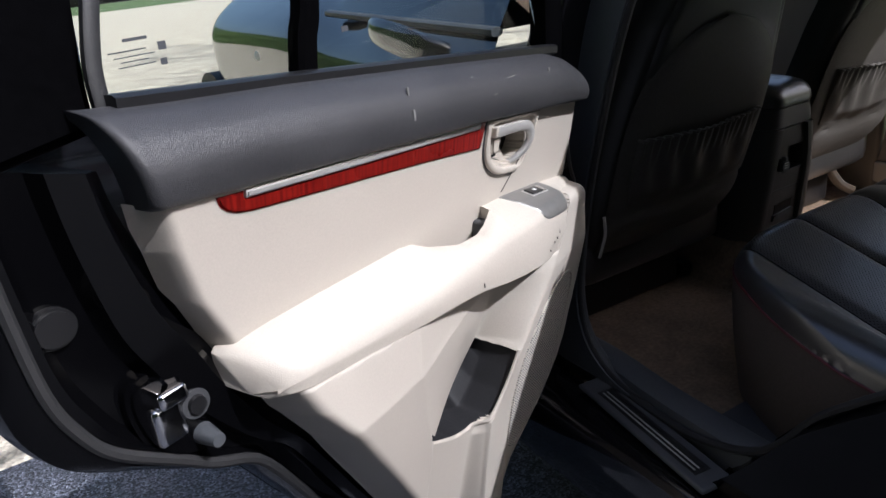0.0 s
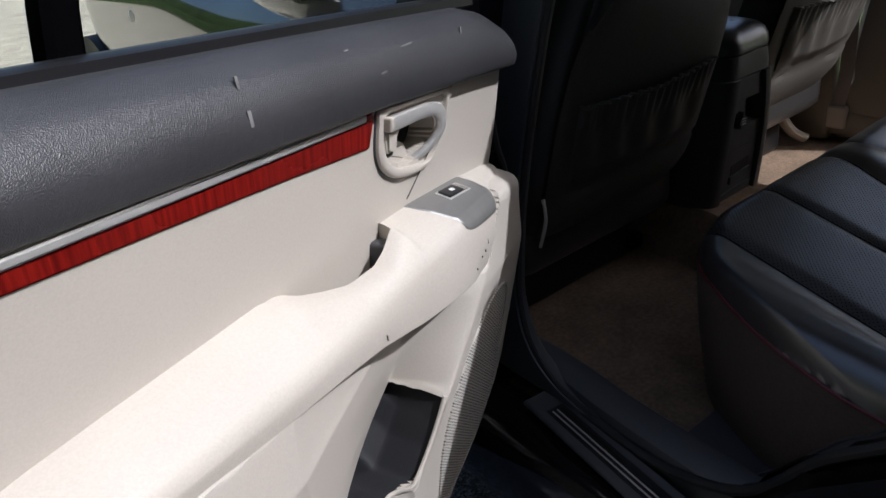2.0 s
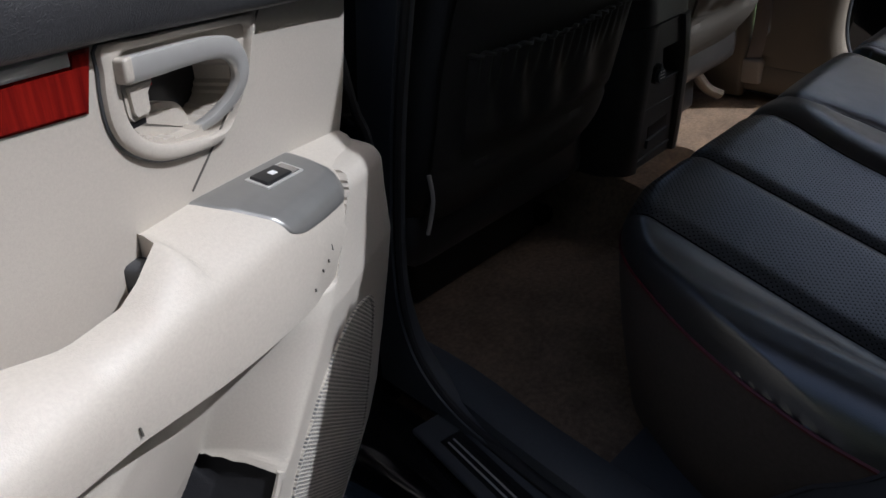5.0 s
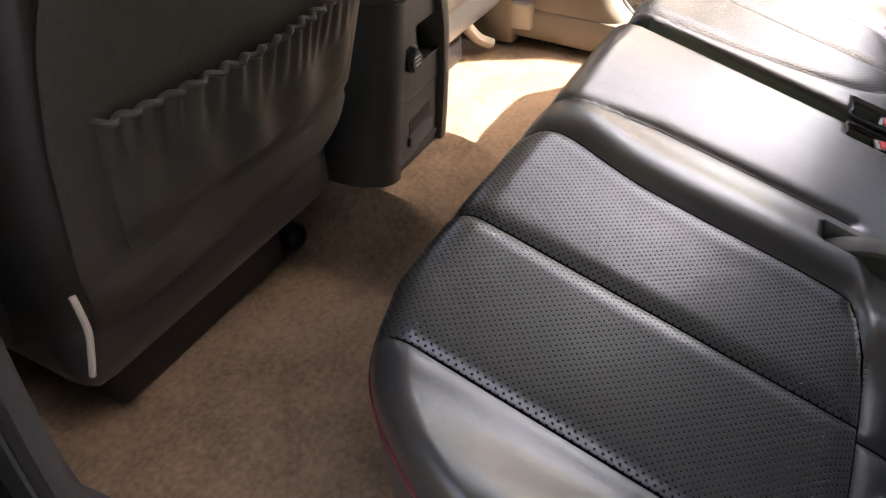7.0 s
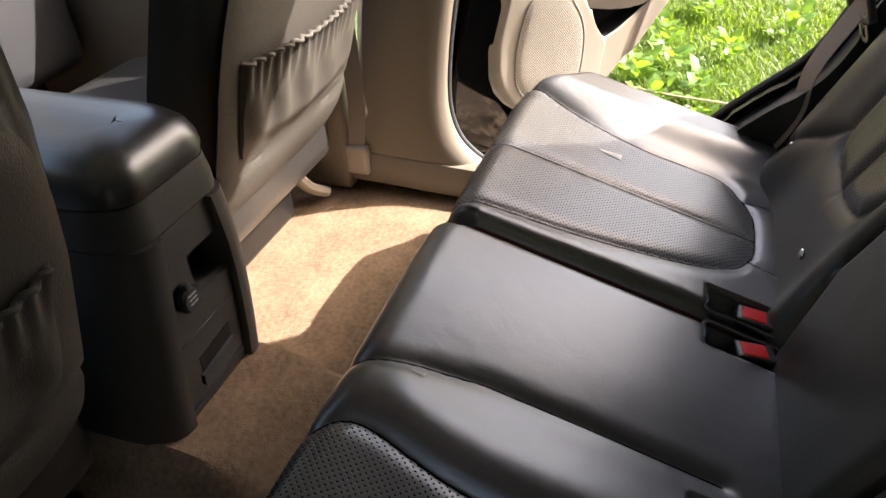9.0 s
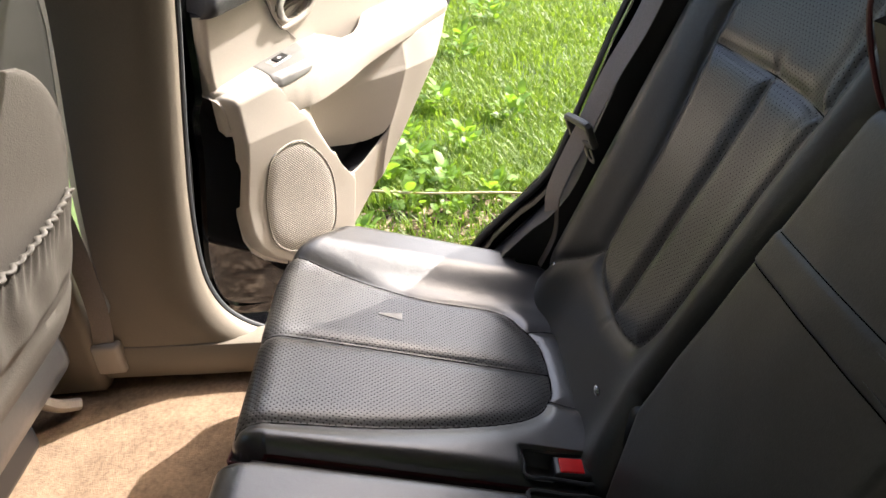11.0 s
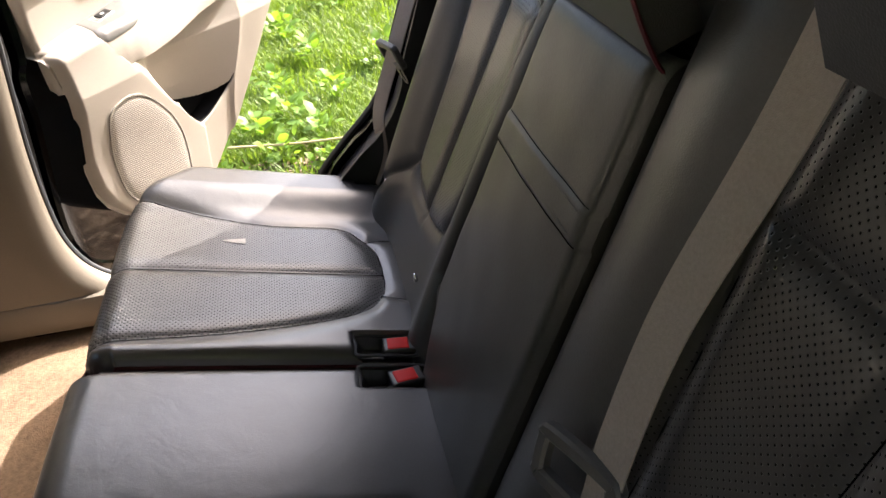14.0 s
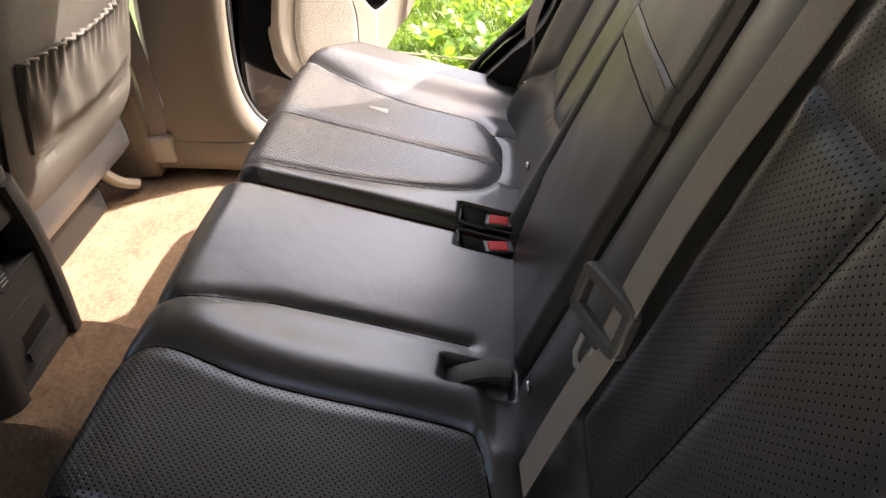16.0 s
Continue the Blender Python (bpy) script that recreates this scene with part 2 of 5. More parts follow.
def spline(pts, n=8, closed=False):
    """Catmull-Rom through points."""
    pts = [Vector(p) for p in pts]
    out = []
    m = len(pts)
    for i in range(m if closed else m - 1):
        if closed:
            p0, p1, p2, p3 = pts[i - 1], pts[i], pts[(i + 1) % m], pts[(i + 2) % m]
        else:
            p0, p1, p2, p3 = pts[max(i - 1, 0)], pts[i], pts[i + 1], pts[min(i + 2, m - 1)]
        for k in range(n):
            t = k / n
            out.append(0.5 * ((2 * p1) + (p2 - p0) * t + (2 * p0 - 5 * p1 + 4 * p2 - p3) * t * t + (3 * p1 - p0 - 3 * p2 + p3) * t ** 3))
    if not closed:
        out.append(pts[-1])
    return out


def sweep(path, width, height, up=(0, 0, 1), n=8, power=2.0):
    """A bar along a path: a rounded section, width across and height along up."""
    path = [Vector(p) for p in path]
    up = Vector(up)
    secs = []
    for i, p in enumerate(path):
        d = (path[min(i + 1, len(path) - 1)] - path[max(i - 1, 0)]).normalized()
        side = d.cross(up).normalized()
        top = side.cross(d).normalized()
        w = width(i / (len(path) - 1)) if callable(width) else width
        h = height(i / (len(path) - 1)) if callable(height) else height
        sec = []
        for k in range(n):
            a = 2 * math.pi * (k + 0.5) / n
            c, s = math.cos(a), math.sin(a)
            c = math.copysign(abs(c) ** (2 / power), c)
            s = math.copysign(abs(s) ** (2 / power), s)
            sec.append(p + side * (c * w / 2) + top * (s * h / 2))
        secs.append(sec)
    return loft(secs)


def plate(outline, v0, v1, bevel=0.0015):
    """An outline of (x, z) pushed out from y = v0 to y = v1."""
    bm = bmesh.new()
    f = bm.faces.new([bm.verts.new((x, v0, z)) for x, z in outline])
    r = bmesh.ops.extrude_face_region(bm, geom=[f])
    bmesh.ops.translate(bm, verts=[g for g in r["geom"] if isinstance(g, bmesh.types.BMVert)], vec=(0, v1 - v0, 0))
    if bevel:
        es = [e for e in bm.edges if all(abs(x.co.y - v1) < 1e-6 for x in e.verts)]
        bmesh.ops.bevel(bm, geom=es, offset=bevel, segments=2, affect="EDGES")
    return finish(bm)


def fine(pts):
    return [(p.x, p.y) for p in spline([(a, b, 0) for a, b in pts], 6)]


def smooth2(pts, n=6):
    return [(p.x, p.y) for p in spline([(a, b, 0) for a, b in pts], n, True)]


# ---- ground ----
def ground_sheet():
    bm, _ = grid(lambda s, t: (lerp(-400, 400, s), lerp(-400, 400, t), -0.02), 4, 4)
    m = mat("far_grass_soil", (0.07, 0.11, 0.028), 0.9, grain=0.5, scale=30, vary=0.35, big=0.8)
    setting("ground", finish(bm), m, "green grassy ground that reaches the horizon", "ground")
    bm, _ = grid(lambda s, t: (lerp(-6.0, 0.85, s), lerp(-12, 1.75 + 0.10 * math.sin(9 * s), t), 0.0), 12, 12)
    m = mat("dark_asphalt", (0.055, 0.058, 0.072), 0.7, grain=1.0, scale=260, vary=0.3, big=3)
    stones(m, 150, 0.25, 2.6)
    setting("road", finish(bm), m, "dark blue-grey coarse asphalt beside the car", "road")
    bm, _ = grid(lambda s, t: (lerp(-30.0, lerp(-0.2, 60, sst(0.0, 0.14, t)), s), lerp(1.25, 110, t), -0.006), 24, 60)
    m = mat("pale_gravel", (0.52, 0.46, 0.36), 0.9, grain=0.9, scale=90, vary=0.35, big=2)
    stones(m, 60, 0.7, 1.3)
    setting("pavement", finish(bm), m, "pale sunlit gravel drive beyond the asphalt", "gravel")


def stones(m, scale, low, high):
    """Single stones of a rough surface: each cell has its own brightness."""
    nt = m.node_tree
    b = nt.nodes["Principled BSDF"]
    tc = nt.nodes.new("ShaderNodeTexCoord")
    vo = nt.nodes.new("ShaderNodeTexVoronoi")
    vo.inputs["Scale"].default_value = scale
    nt.links.new(tc.outputs["Object"], vo.inputs["Vector"])
    sep = nt.nodes.new("ShaderNodeSeparateColor")
    nt.links.new(vo.outputs["Color"], sep.inputs[0])
    pw = nt.nodes.new("ShaderNodeMath")
    pw.operation = "POWER"
    pw.inputs[1].default_value = 2.2
    nt.links.new(sep.outputs[0], pw.inputs[0])
    rg = nt.nodes.new("ShaderNodeMapRange")
    rg.inputs["To Min"].default_value = low
    rg.inputs["To Max"].default_value = high
    nt.links.new(pw.outputs[0], rg.inputs["Value"])
    sc = nt.nodes.new("ShaderNodeVectorMath")
    sc.operation = "SCALE"
    nt.links.new(b.inputs["Base Color"].links[0].from_socket, sc.inputs[0])
    nt.links.new(rg.outputs["Result"], sc.inputs["Scale"])
    nt.links.new(sc.outputs["Vector"], b.inputs["Base Color"])
    bump = nt.nodes.new("ShaderNodeBump")
    bump.inputs["Strength"].default_value = 1.0
    bump.inputs["Distance"].default_value = 0.004
    nt.links.new(vo.outputs["Distance"], bump.inputs["Height"])
    nt.links.new(bump.outputs["Normal"], b.inputs["Normal"])


ground_sheet()


# ---- rear doors: u runs from the hinge edge to the latch edge, v into the car, w up ----
FRONT_EDGE = [(0.40, 0.24), (0.50, 0.185), (0.55, 0.12), (0.60, 0.06), (0.65, 0.020), (0.70, -0.002), (0.78, -0.014), (0.90, -0.008), (0.985, -0.010), (1.03, -0.015), (1.045, -0.018), (1.06, -0.021), (1.10, -0.026), (1.4, -0.028)]
REAR_EDGE = [(0.40, 0.15), (0.438, 0.305), (0.53, 0.44), (0.644, 0.546), (0.761, 0.617), (0.83, 0.66), (0.904, 0.705), (0.984, 0.761), (1.057, 0.796), (1.10, 0.812), (1.159, 0.841), (1.226, 0.859), (1.29, 0.868)]
BLACK_LOW = [(-0.04, 1.183), (0.0, 1.187), (0.297, 1.221), (0.574, 1.246), (0.754, 1.262), (0.85, 1.27), (0.9, 1.292)]
BLACK_TOP = [(-0.026, 1.200), (-0.018, 1.232), (-0.004, 1.256), (0.02, 1.272), (0.06, 1.284), (0.40, 1.321), (0.645, 1.346), (0.79, 1.358), (0.89, 1.368)]
ARM_OUT = [(-0.02, -0.024), (0.0, -0.018), (0.06, -0.006), (0.085, 0.004), (0.11, 0.016), (0.15, 0.022), (0.21, 0.026), (0.3, 0.026), (0.4, 0.024), (0.5, 0.026), (0.65, 0.028), (0.82, 0.030)]
ARM_IN = [(-0.2, -0.06), (0.290, -0.06), (0.297, -0.020), (0.33, -0.012), (0.39, -0.012), (0.43, -0.022), (0.475, -0.045), (0.49, -0.06), (0.9, -0.06)]
ARM_TOP = [(-0.02, 1.040), (0.0, 1.046), (0.093, 1.060), (0.241, 1.079), (0.292, 1.082), (0.312, 1.074), (0.35, 1.058), (0.40, 1.060), (0.45, 1.074), (0.48, 1.090), (0.50, 1.096), (0.56, 1.097), (0.66, 1.099), (0.74, 1.099), (0.82, 1.094)]
ARM_CREST = [(-0.02, 1.024), (0.0, 1.030), (0.095, 1.043), (0.2, 1.050), (0.315, 1.052), (0.398, 1.046), (0.523, 1.048), (0.646, 1.056), (0.765, 1.068), (0.82, 1.070)]
ARM_LOW = [(-0.10, 0.945), (0.0, 0.945), (0.10, 0.945), (0.184, 0.952), (0.231, 0.955), (0.274, 0.960), (0.323, 0.968), (0.395, 0.984), (0.45, 0.992), (0.544, 1.003), (0.654, 1.017), (0.751, 1.027), (0.803, 1.033)]
POCKET_LIP = [(0.262, 0.815), (0.275, 0.790), (0.30, 0.755), (0.335, 0.722), (0.37, 0.706), (0.41, 0.715), (0.45, 0.735), (0.49, 0.760), (0.515, 0.79)]
POCKET_TOP = [(0.266, 0.808), (0.278, 0.820), (0.30, 0.797), (0.34, 0.776), (0.40, 0.763), (0.45, 0.760), (0.49, 0.768), (0.506, 0.785)]
COLUMN_EDGE = [(0.70, 0.345), (0.746, 0.305), (0.782, 0.28), (0.821, 0.245), (0.881, 0.200), (0.94, 0.158), (1.0, 0.118), (1.045, 0.086)]
FOLD = [(0.68, 0.372), (0.75, 0.325), (0.82, 0.275), (0.9, 0.262), (1.0, 0.27)]
BULGE_EDGE = [(0.70, 0.50), (0.774, 0.508), (0.858, 0.536), (0.943, 0.553), (1.004, 0.545)]


def lean(w):
    """The lower part of the door falls away outwards."""
    return 0.012 - 0.27 * max(0.0, 0.93 - w)


def panel_depth(u, w, sunk=False):
    """How far the beige panel stands into the car: front column, hollow with its map pocket, rear bulge."""
    base = lean(w)
    ue, uf, ub = piece(COLUMN_EDGE, w), piece(FOLD, w), piece(BULGE_EDGE, w)
    fr = piece(FRONT_EDGE, w)
    base += 0.085 * max(0.0, 0.93 - w) * (1 - sst(ue, uf, u))
    drop = lerp(0.074, 0.066, sst(0.80, 0.90, w))
    if u <= ue:
        low = base + 0.006 - lerp(0.032, 0.020, sst(0.74, 0.93, w)) * (1 - min(1.0, max(0.0, (u - fr) / (ue - fr)))) ** 1.4
    elif u < uf:
        low = lerp(base + 0.006, base - drop, sst(ue, uf, u))
    elif u < ub:
        low = lerp(base - drop, base + 0.008, min(1.0, ((u - uf) / (ub - uf)) ** 1.15))
    else:
        low = base + 0.008 + 0.006 * sst(ub, ub + 0.1, u)
    lipw = piece(POCKET_LIP, u)
    lip = (1 - sst(lipw - 0.004, lipw + 0.004, w)) * sst(0.250, 0.268, u) * (1 - sst(0.510, 0.530, u))
    low = lerp(low, max(low, base), lip)
    high = -0.043 + 0.21 * (w - 1.07)
    lw = piece(ARM_LOW, u)
    crest = piece(ARM_CREST, u)
    if u < ue:
        lw = crest
        low -= 0.020 * (1 - math.sqrt(1 - max(0.0, 1 - max(0.0, crest - w) / 0.020) ** 2))
    v = lerp(high, low, 1 - sst(lw, lw + (0.006 if u < ue else 0.03), w))
    v -= 0.026 * (1 - math.sqrt(1 - (1 - min(1.0, max(0.0, (u - fr) / 0.014))) ** 2))
    v -= 0.045 * (1 - sst(0.0, 0.030, piece(REAR_EDGE, w) - u)) ** 1.5
    rear = piece(REAR_EDGE, w) - u
    v -= 0.030 * (1 - sst(0.0, 0.040, rear)) ** 1.3 * (1 - sst(lw, lw + 0.03, w))
    v -= 0.03 * (1 - sst(0.40, 0.44, w))
    if sunk and 0.16 < u < 0.30 and ((u - 0.228) / 0.056) ** 2 + ((w - 1.168 - 0.12 * (u - 0.23)) / 0.033) ** 2 < 1:
        v -= 0.05
    return v


def arm_section(u, sgn):
    """A cut through the arm rest: a top that slopes to a rounded crest, a front face, an underside."""
    vi, vo, wt, wc, wl = piece(ARM_IN, u), piece(ARM_OUT, u), piece(ARM_TOP, u), piece(ARM_CREST, u), piece(ARM_LOW, u)
    for e, dv, dw in (((0.014 - u) / 0.030, 0.022, 0.008), ((u - 0.770) / 0.034, 0.026, 0.016)):
        f = 1 - math.sqrt(max(0.0, 1 - min(1.0, max(0.0, e)) ** 2))
        vo, wc, wt = vo - dv * f, wc - dw * f, wt - 0.8 * dw * f
    n = vo - vi
    wc = min(wc, wt - 0.004)
    drop = wt - wc
    join = 1 - sst(0.13, 0.19, u)
    vb = lerp(vo - 0.003, panel_depth(u, wl + 0.002) - 0.005, join)
    pts = [(vi, wl + 0.012), (lerp(vi, vb, 0.6), wl + 0.004), (vb - 0.008, wl), (vb, wl + 0.003), (lerp(vb, vo, 0.35), wl + 0.009), (vo + 0.001, lerp(wl, wc, 0.45)),
           (vo + 0.001, wc - 0.018), (vo - 0.001, wc - 0.010), (vo - 0.005, wc - 0.003), (vo - 0.011, wc + 0.003), (vo - 0.45 * n, wt - 0.38 * drop), (vo - 0.72 * n, wt - 0.12 * drop), (vi, wt)]
    cut = 0.42 * min(1.0, max(0.0, (u - 0.60) / 0.18))
    return [(sgn * (u - cut * max(0.0, v + 0.042)), v, w) for v, w in pts]


def arm_skin(u, k, up):
    """A point on the arm rest's outside: k from 0 at the inner top to 1 at the low end of the front face, raised by up."""
    line = [Vector((0, v, w)) for x, v, w in arm_section(u, 1)][3:][::-1]
    far = [0.0]
    for p, q in zip(line, line[1:]):
        far.append(far[-1] + (q - p).length)
    d = k * far[-1]
    i = max(j for j in range(len(far) - 1) if far[j] <= d + 1e-9)
    p, q = line[i], line[i + 1]
    t = (d - far[i]) / max(1e-6, far[i + 1] - far[i])
    along = (line[min(i + 2, len(line) - 1)] - line[max(i - 1, 0)]).normalized()
    pos = p.lerp(q, t)
    return pos.y - along.z * up, pos.z + along.y * up


def rear_door(name, label, m, sgn):
    door = thing(name, label, "car door", m, kind="structure")
    X = lambda pts: [(sgn * u, w) for u, w in pts]
    # painted shell, with the glass frame above it
    inner = [(0.872, 1.31), (0.868, 1.27), (0.859, 1.226), (0.841, 1.159), (0.812, 1.10), (0.796, 1.057), (0.761, 0.984), (0.735, 0.945), (0.705, 0.904), (0.66, 0.83), (0.546, 0.644), (0.44, 0.53), (0.305, 0.438), (0.15, 0.40),
             (0.10, 0.41), (0.0, 0.47), (-0.045, 0.54), (-0.07, 0.64), (-0.07, 0.82), (-0.062, 0.985), (-0.035, 1.05), (-0.02, 1.2), (-0.005, 1.25)]
    outer = [(1.0, 1.345), (1.002, 1.28), (1.002, 1.20), (1.0, 1.12), (0.990, 1.075), (0.960, 1.028), (0.890, 0.980), (0.855, 0.955), (0.785, 0.912), (0.725, 0.82), (0.645, 0.69), (0.515, 0.52), (0.36, 0.40), (0.20, 0.37),
             (0.08, 0.37), (-0.03, 0.42), (-0.085, 0.50), (-0.105, 0.62), (-0.105, 0.82), (-0.10, 0.985), (-0.08, 1.05), (-0.06, 1.2), (-0.04, 1.27)]
    pin = spline([(u, 0, w) for u, w in inner], 4)
    pout = spline([(u, 0, w) for u, w in outer], 4)
    secs = []
    for p, q in zip(pin, pout):
        b = lean(p.z) - 0.06
        sec = [(0.0, b), (-0.12, b - 0.03), (0.06, b - 0.004), (0.18, b - 0.008), (0.30, b - 0.012), (0.36, b - 0.034), (0.62, b - 0.036), (0.70, b - 0.022), (0.90, b - 0.026), (1.0, b - 0.04), (1.02, b - 0.07), (0.99, -0.205), (0.0, -0.205)]
        secs.append([(sgn * lerp(p.x, q.x, k), v, lerp(p.z, q.z, k)) for k, v in sec[1:]])
    part("shell", loft(secs), INNER_PAINT, door, "glossy black painted door shell")
    part("door_skin", plate(X([(p.x, p.z) for p in pout]), -0.225, -0.195, 0.012), PAINT, door, "glossy black outer door skin")
    seal = [(sgn * lerp(p.x, q.x, 0.80), lean(p.z) - 0.082, lerp(p.z, q.z, 0.80)) for p, q in zip(pin, pout)]
    part("door_seal", sweep(seal, 0.014, 0.014, (0, 1, 0)), RUBBER, door, "dull black rubber door seal")
    hole = [(sgn * (0.939 + 0.022 * math.cos(k * math.pi / 10)), 1.180 + 0.020 * math.sin(k * math.pi / 10)) for k in range(20)]
    part("plug", plate(hole, -0.088, -0.072, 0.003), BLACKP, door, "oval grey rubber plug")
    # window frame
    def bar(pts, w, h, nm):
        return part(nm, sweep(spline([(sgn * u, v, z) for u, v, z in pts], 5), w, h, (0, 1, 0), 8, 4), MATT, door)
    bar([(-0.03, -0.085, 1.25), (-0.055, -0.095, 1.40), (-0.03, -0.12, 1.58), (0.05, -0.15, 1.70)], 0.06, 0.05, "front_post")
    bar([(0.05, -0.15, 1.70), (0.3, -0.16, 1.755), (0.55, -0.16, 1.765), (0.72, -0.15, 1.72)], 0.05, 0.05, "top_rail")
    post = [(0.985, 1.32), (0.845, 1.34), (0.838, 1.40), (0.815, 1.50), (0.765, 1.62), (0.69, 1.735), (0.74, 1.765), (0.86, 1.69), (0.94, 1.56), (0.98, 1.43)]
    bm = plate(X(post), -0.135, -0.07, 0.01)
    for v in bm.verts:
        v.co.y -= 0.16 * max(0.0, v.co.z - 1.36)
    part("rear_post", bm, MATT, door, "matt black window post")
    bar([(0.578, -0.088, 1.31), (0.558, -0.094, 1.38), (0.530, -0.104, 1.45), (0.46, -0.15, 1.75)], 0.033, 0.03, "division_bar")
    part("glass_run", sweep(spline([(sgn * u, v, w) for u, v, w in [(0.840, -0.066, 1.345), (0.837, -0.070, 1.39), (0.826, -0.074, 1.43), (0.806, -0.082, 1.48), (0.765, -0.10, 1.58)]], 5), 0.016, 0.012, (0, 1, 0), 8, 4), RUBBER, door, "dull grey rubber glass channel")
    part("belt_strip", sweep([(sgn * u, -0.060, w) for u, w in [(0.0, 1.280), (0.3, 1.312), (0.6, 1.342), (0.838, 1.364)]], 0.018, 0.035, (0, 1, 0), 8, 4), BLACKP, door, "black rubber window belt strip")
    for nm, a, b in (("window_pane", -0.01, 0.565), ("quarter_pane", 0.565, 0.845)):
        bm = bmesh.new()
        q = []
        for dv in (0.0, 0.004):
            q.append([bm.verts.new((sgn * u, v + dv, w)) for u, v, w in [(a, -0.085, 1.27 + 0.1 * max(a, 0)), (b, -0.085, 1.27 + 0.1 * b), (b - 0.035, -0.115, 1.52), (lerp(b, 0.5, 0.35), -0.15, 1.72), (a + 0.02, -0.15, 1.70) if a < 0.1 else (a - 0.10, -0.15, 1.74)]])
        bm.faces.new(q[0])
        bm.faces.new(q[1])
        for i in range(5):
            bm.faces.new((q[0][i], q[0][(i + 1) % 5], q[1][(i + 1) % 5], q[1][i]))
        g = part(nm, finish(bm, False), GLASS, door, "clear lightly tinted glass pane")
        g.visible_shadow = False
    # etched marks on the quarter pane and the door pane
    marks = [(0.766, 0.792, 1.4125, 1.4155), (0.770, 0.810, 1.4035, 1.4048), (0.762, 0.806, 1.3985, 1.3995), (0.770, 0.800, 1.394, 1.395), (0.764, 0.804, 1.3895, 1.3905), (0.748, 0.757, 1.400, 1.408), (0.752, 0.759, 1.386, 1.392), (0.488, 0.500, 1.381, 1.388)]
    for u0, u1, w0, w1 in marks:
        vv = -0.0795 - 0.12 * (w0 - 1.36)
        part("etched_mark", rbox(sgn * u0, sgn * u1, vv - 0.0006, vv, w0, w1, 0), SLATE, door, "dark etched bar on the glass")
    # beige lower panel
    def face(s, t):
        w = lerp(0.40, 1.25, t)
        u = lerp(piece(FRONT_EDGE, w), piece(REAR_EDGE, w), s)
        w = lerp(0.40, piece(BLACK_LOW, u) + 0.004, t)
        return (sgn * u, panel_depth(u, w, True), w)
    bm, _ = grid(face, 290, 290)
    def in_pocket(c):
        u = sgn * c.x
        return 0.266 < u < 0.508 and piece(POCKET_LIP, u) - 0.008 < c.z < piece(POCKET_TOP, u) + 0.001
    bmesh.ops.delete(bm, geom=[f for f in bm.faces if in_pocket(f.calc_center_median())], context="FACES")
    part("lower_panel", finish(bm), BEIGE, door, "smooth beige moulded door panel")
    # charcoal upper panel
    prof = [(0.0, -0.012), (0.03, 0.002), (0.09, 0.008), (0.3, 0.012), (0.5, 0.010), (0.7, 0.001), (0.85, -0.014), (0.95, -0.030), (1.0, -0.056)]
    prof = fine(prof)
    def upper(s, t):
        end = lerp(0.856, 0.872, t)
        q = max(0.0, (s - 0.93) / 0.07)
        turn = math.pi / 2 * min(1.0, 1.6 * q)
        u = lerp(-0.026, end - 0.012, min(1.0, s / 0.93)) + 0.012 * math.sin(turn)
        v = piece(prof, t) - 0.012 * (1 - math.cos(turn)) - 0.10 * max(0.0, q - 0.625)
        v -= 0.032 * (1 - math.sqrt(1 - (1 - min(1.0, max(0.0, (u + 0.026) / 0.020))) ** 2))
        return (sgn * u, v, lerp(piece(BLACK_LOW, u), piece(BLACK_TOP, u), t))
    bm, _ = grid(upper, 150, 40)
    part("upper_panel", finish(bm), CHARCOAL, door, "charcoal grained upper door panel with pale scuffs")
    for u0, w0, du, dw in ((0.488, 1.300, 0.003, 0.020), (0.492, 1.276, 0.004, 0.014), (0.24, 1.276, 0.022, 0.002), (0.30, 1.262, 0.010, 0.002), (0.12, 1.262, 0.003, 0.014), (0.335, 1.293, 0.006, 0.002)):
        t = (w0 - piece(BLACK_LOW, u0)) / (piece(BLACK_TOP, u0) - piece(BLACK_LOW, u0))
        v = piece(prof, t)
        if sgn > 0:
            part("scuff", rbox(u0 - du / 2, u0 + du / 2, v - 0.0012, v + 0.0006, w0 - dw / 2, w0 + dw / 2, 0), SCUFF, door, "pale scuff mark")
    def tilt(bm):
        """Shear a flat fitting to the slope of the panel."""
        for q in bm.verts:
            q.co.y += 0.21 * (q.co.z - 1.2)
        return bm
    # wood and silver strips
    wood = [(0.301, 1.221), (0.312, 1.182), (0.45, 1.201), (0.581, 1.217), (0.70, 1.231), (0.748, 1.2368), (0.766, 1.2405), (0.779, 1.2465), (0.787, 1.2550), (0.790, 1.2645), (0.757, 1.2615), (0.757, 1.2535), (0.574, 1.2365), (0.32, 1.2145), (0.318, 1.222)]
    part("wood_strip", tilt(plate(X(wood), -0.026, -0.0125, 0.002)), WOOD, door, "glossy red wood-grain strip")
    silver = [(0.32, 1.2245), (0.32, 1.2148), (0.574, 1.2368), (0.756, 1.2538), (0.756, 1.2618), (0.574, 1.2465)]
    part("silver_strip", tilt(plate(X(silver), -0.026, -0.0095, 0.002)), SILVER, door, "satin silver trim strip")
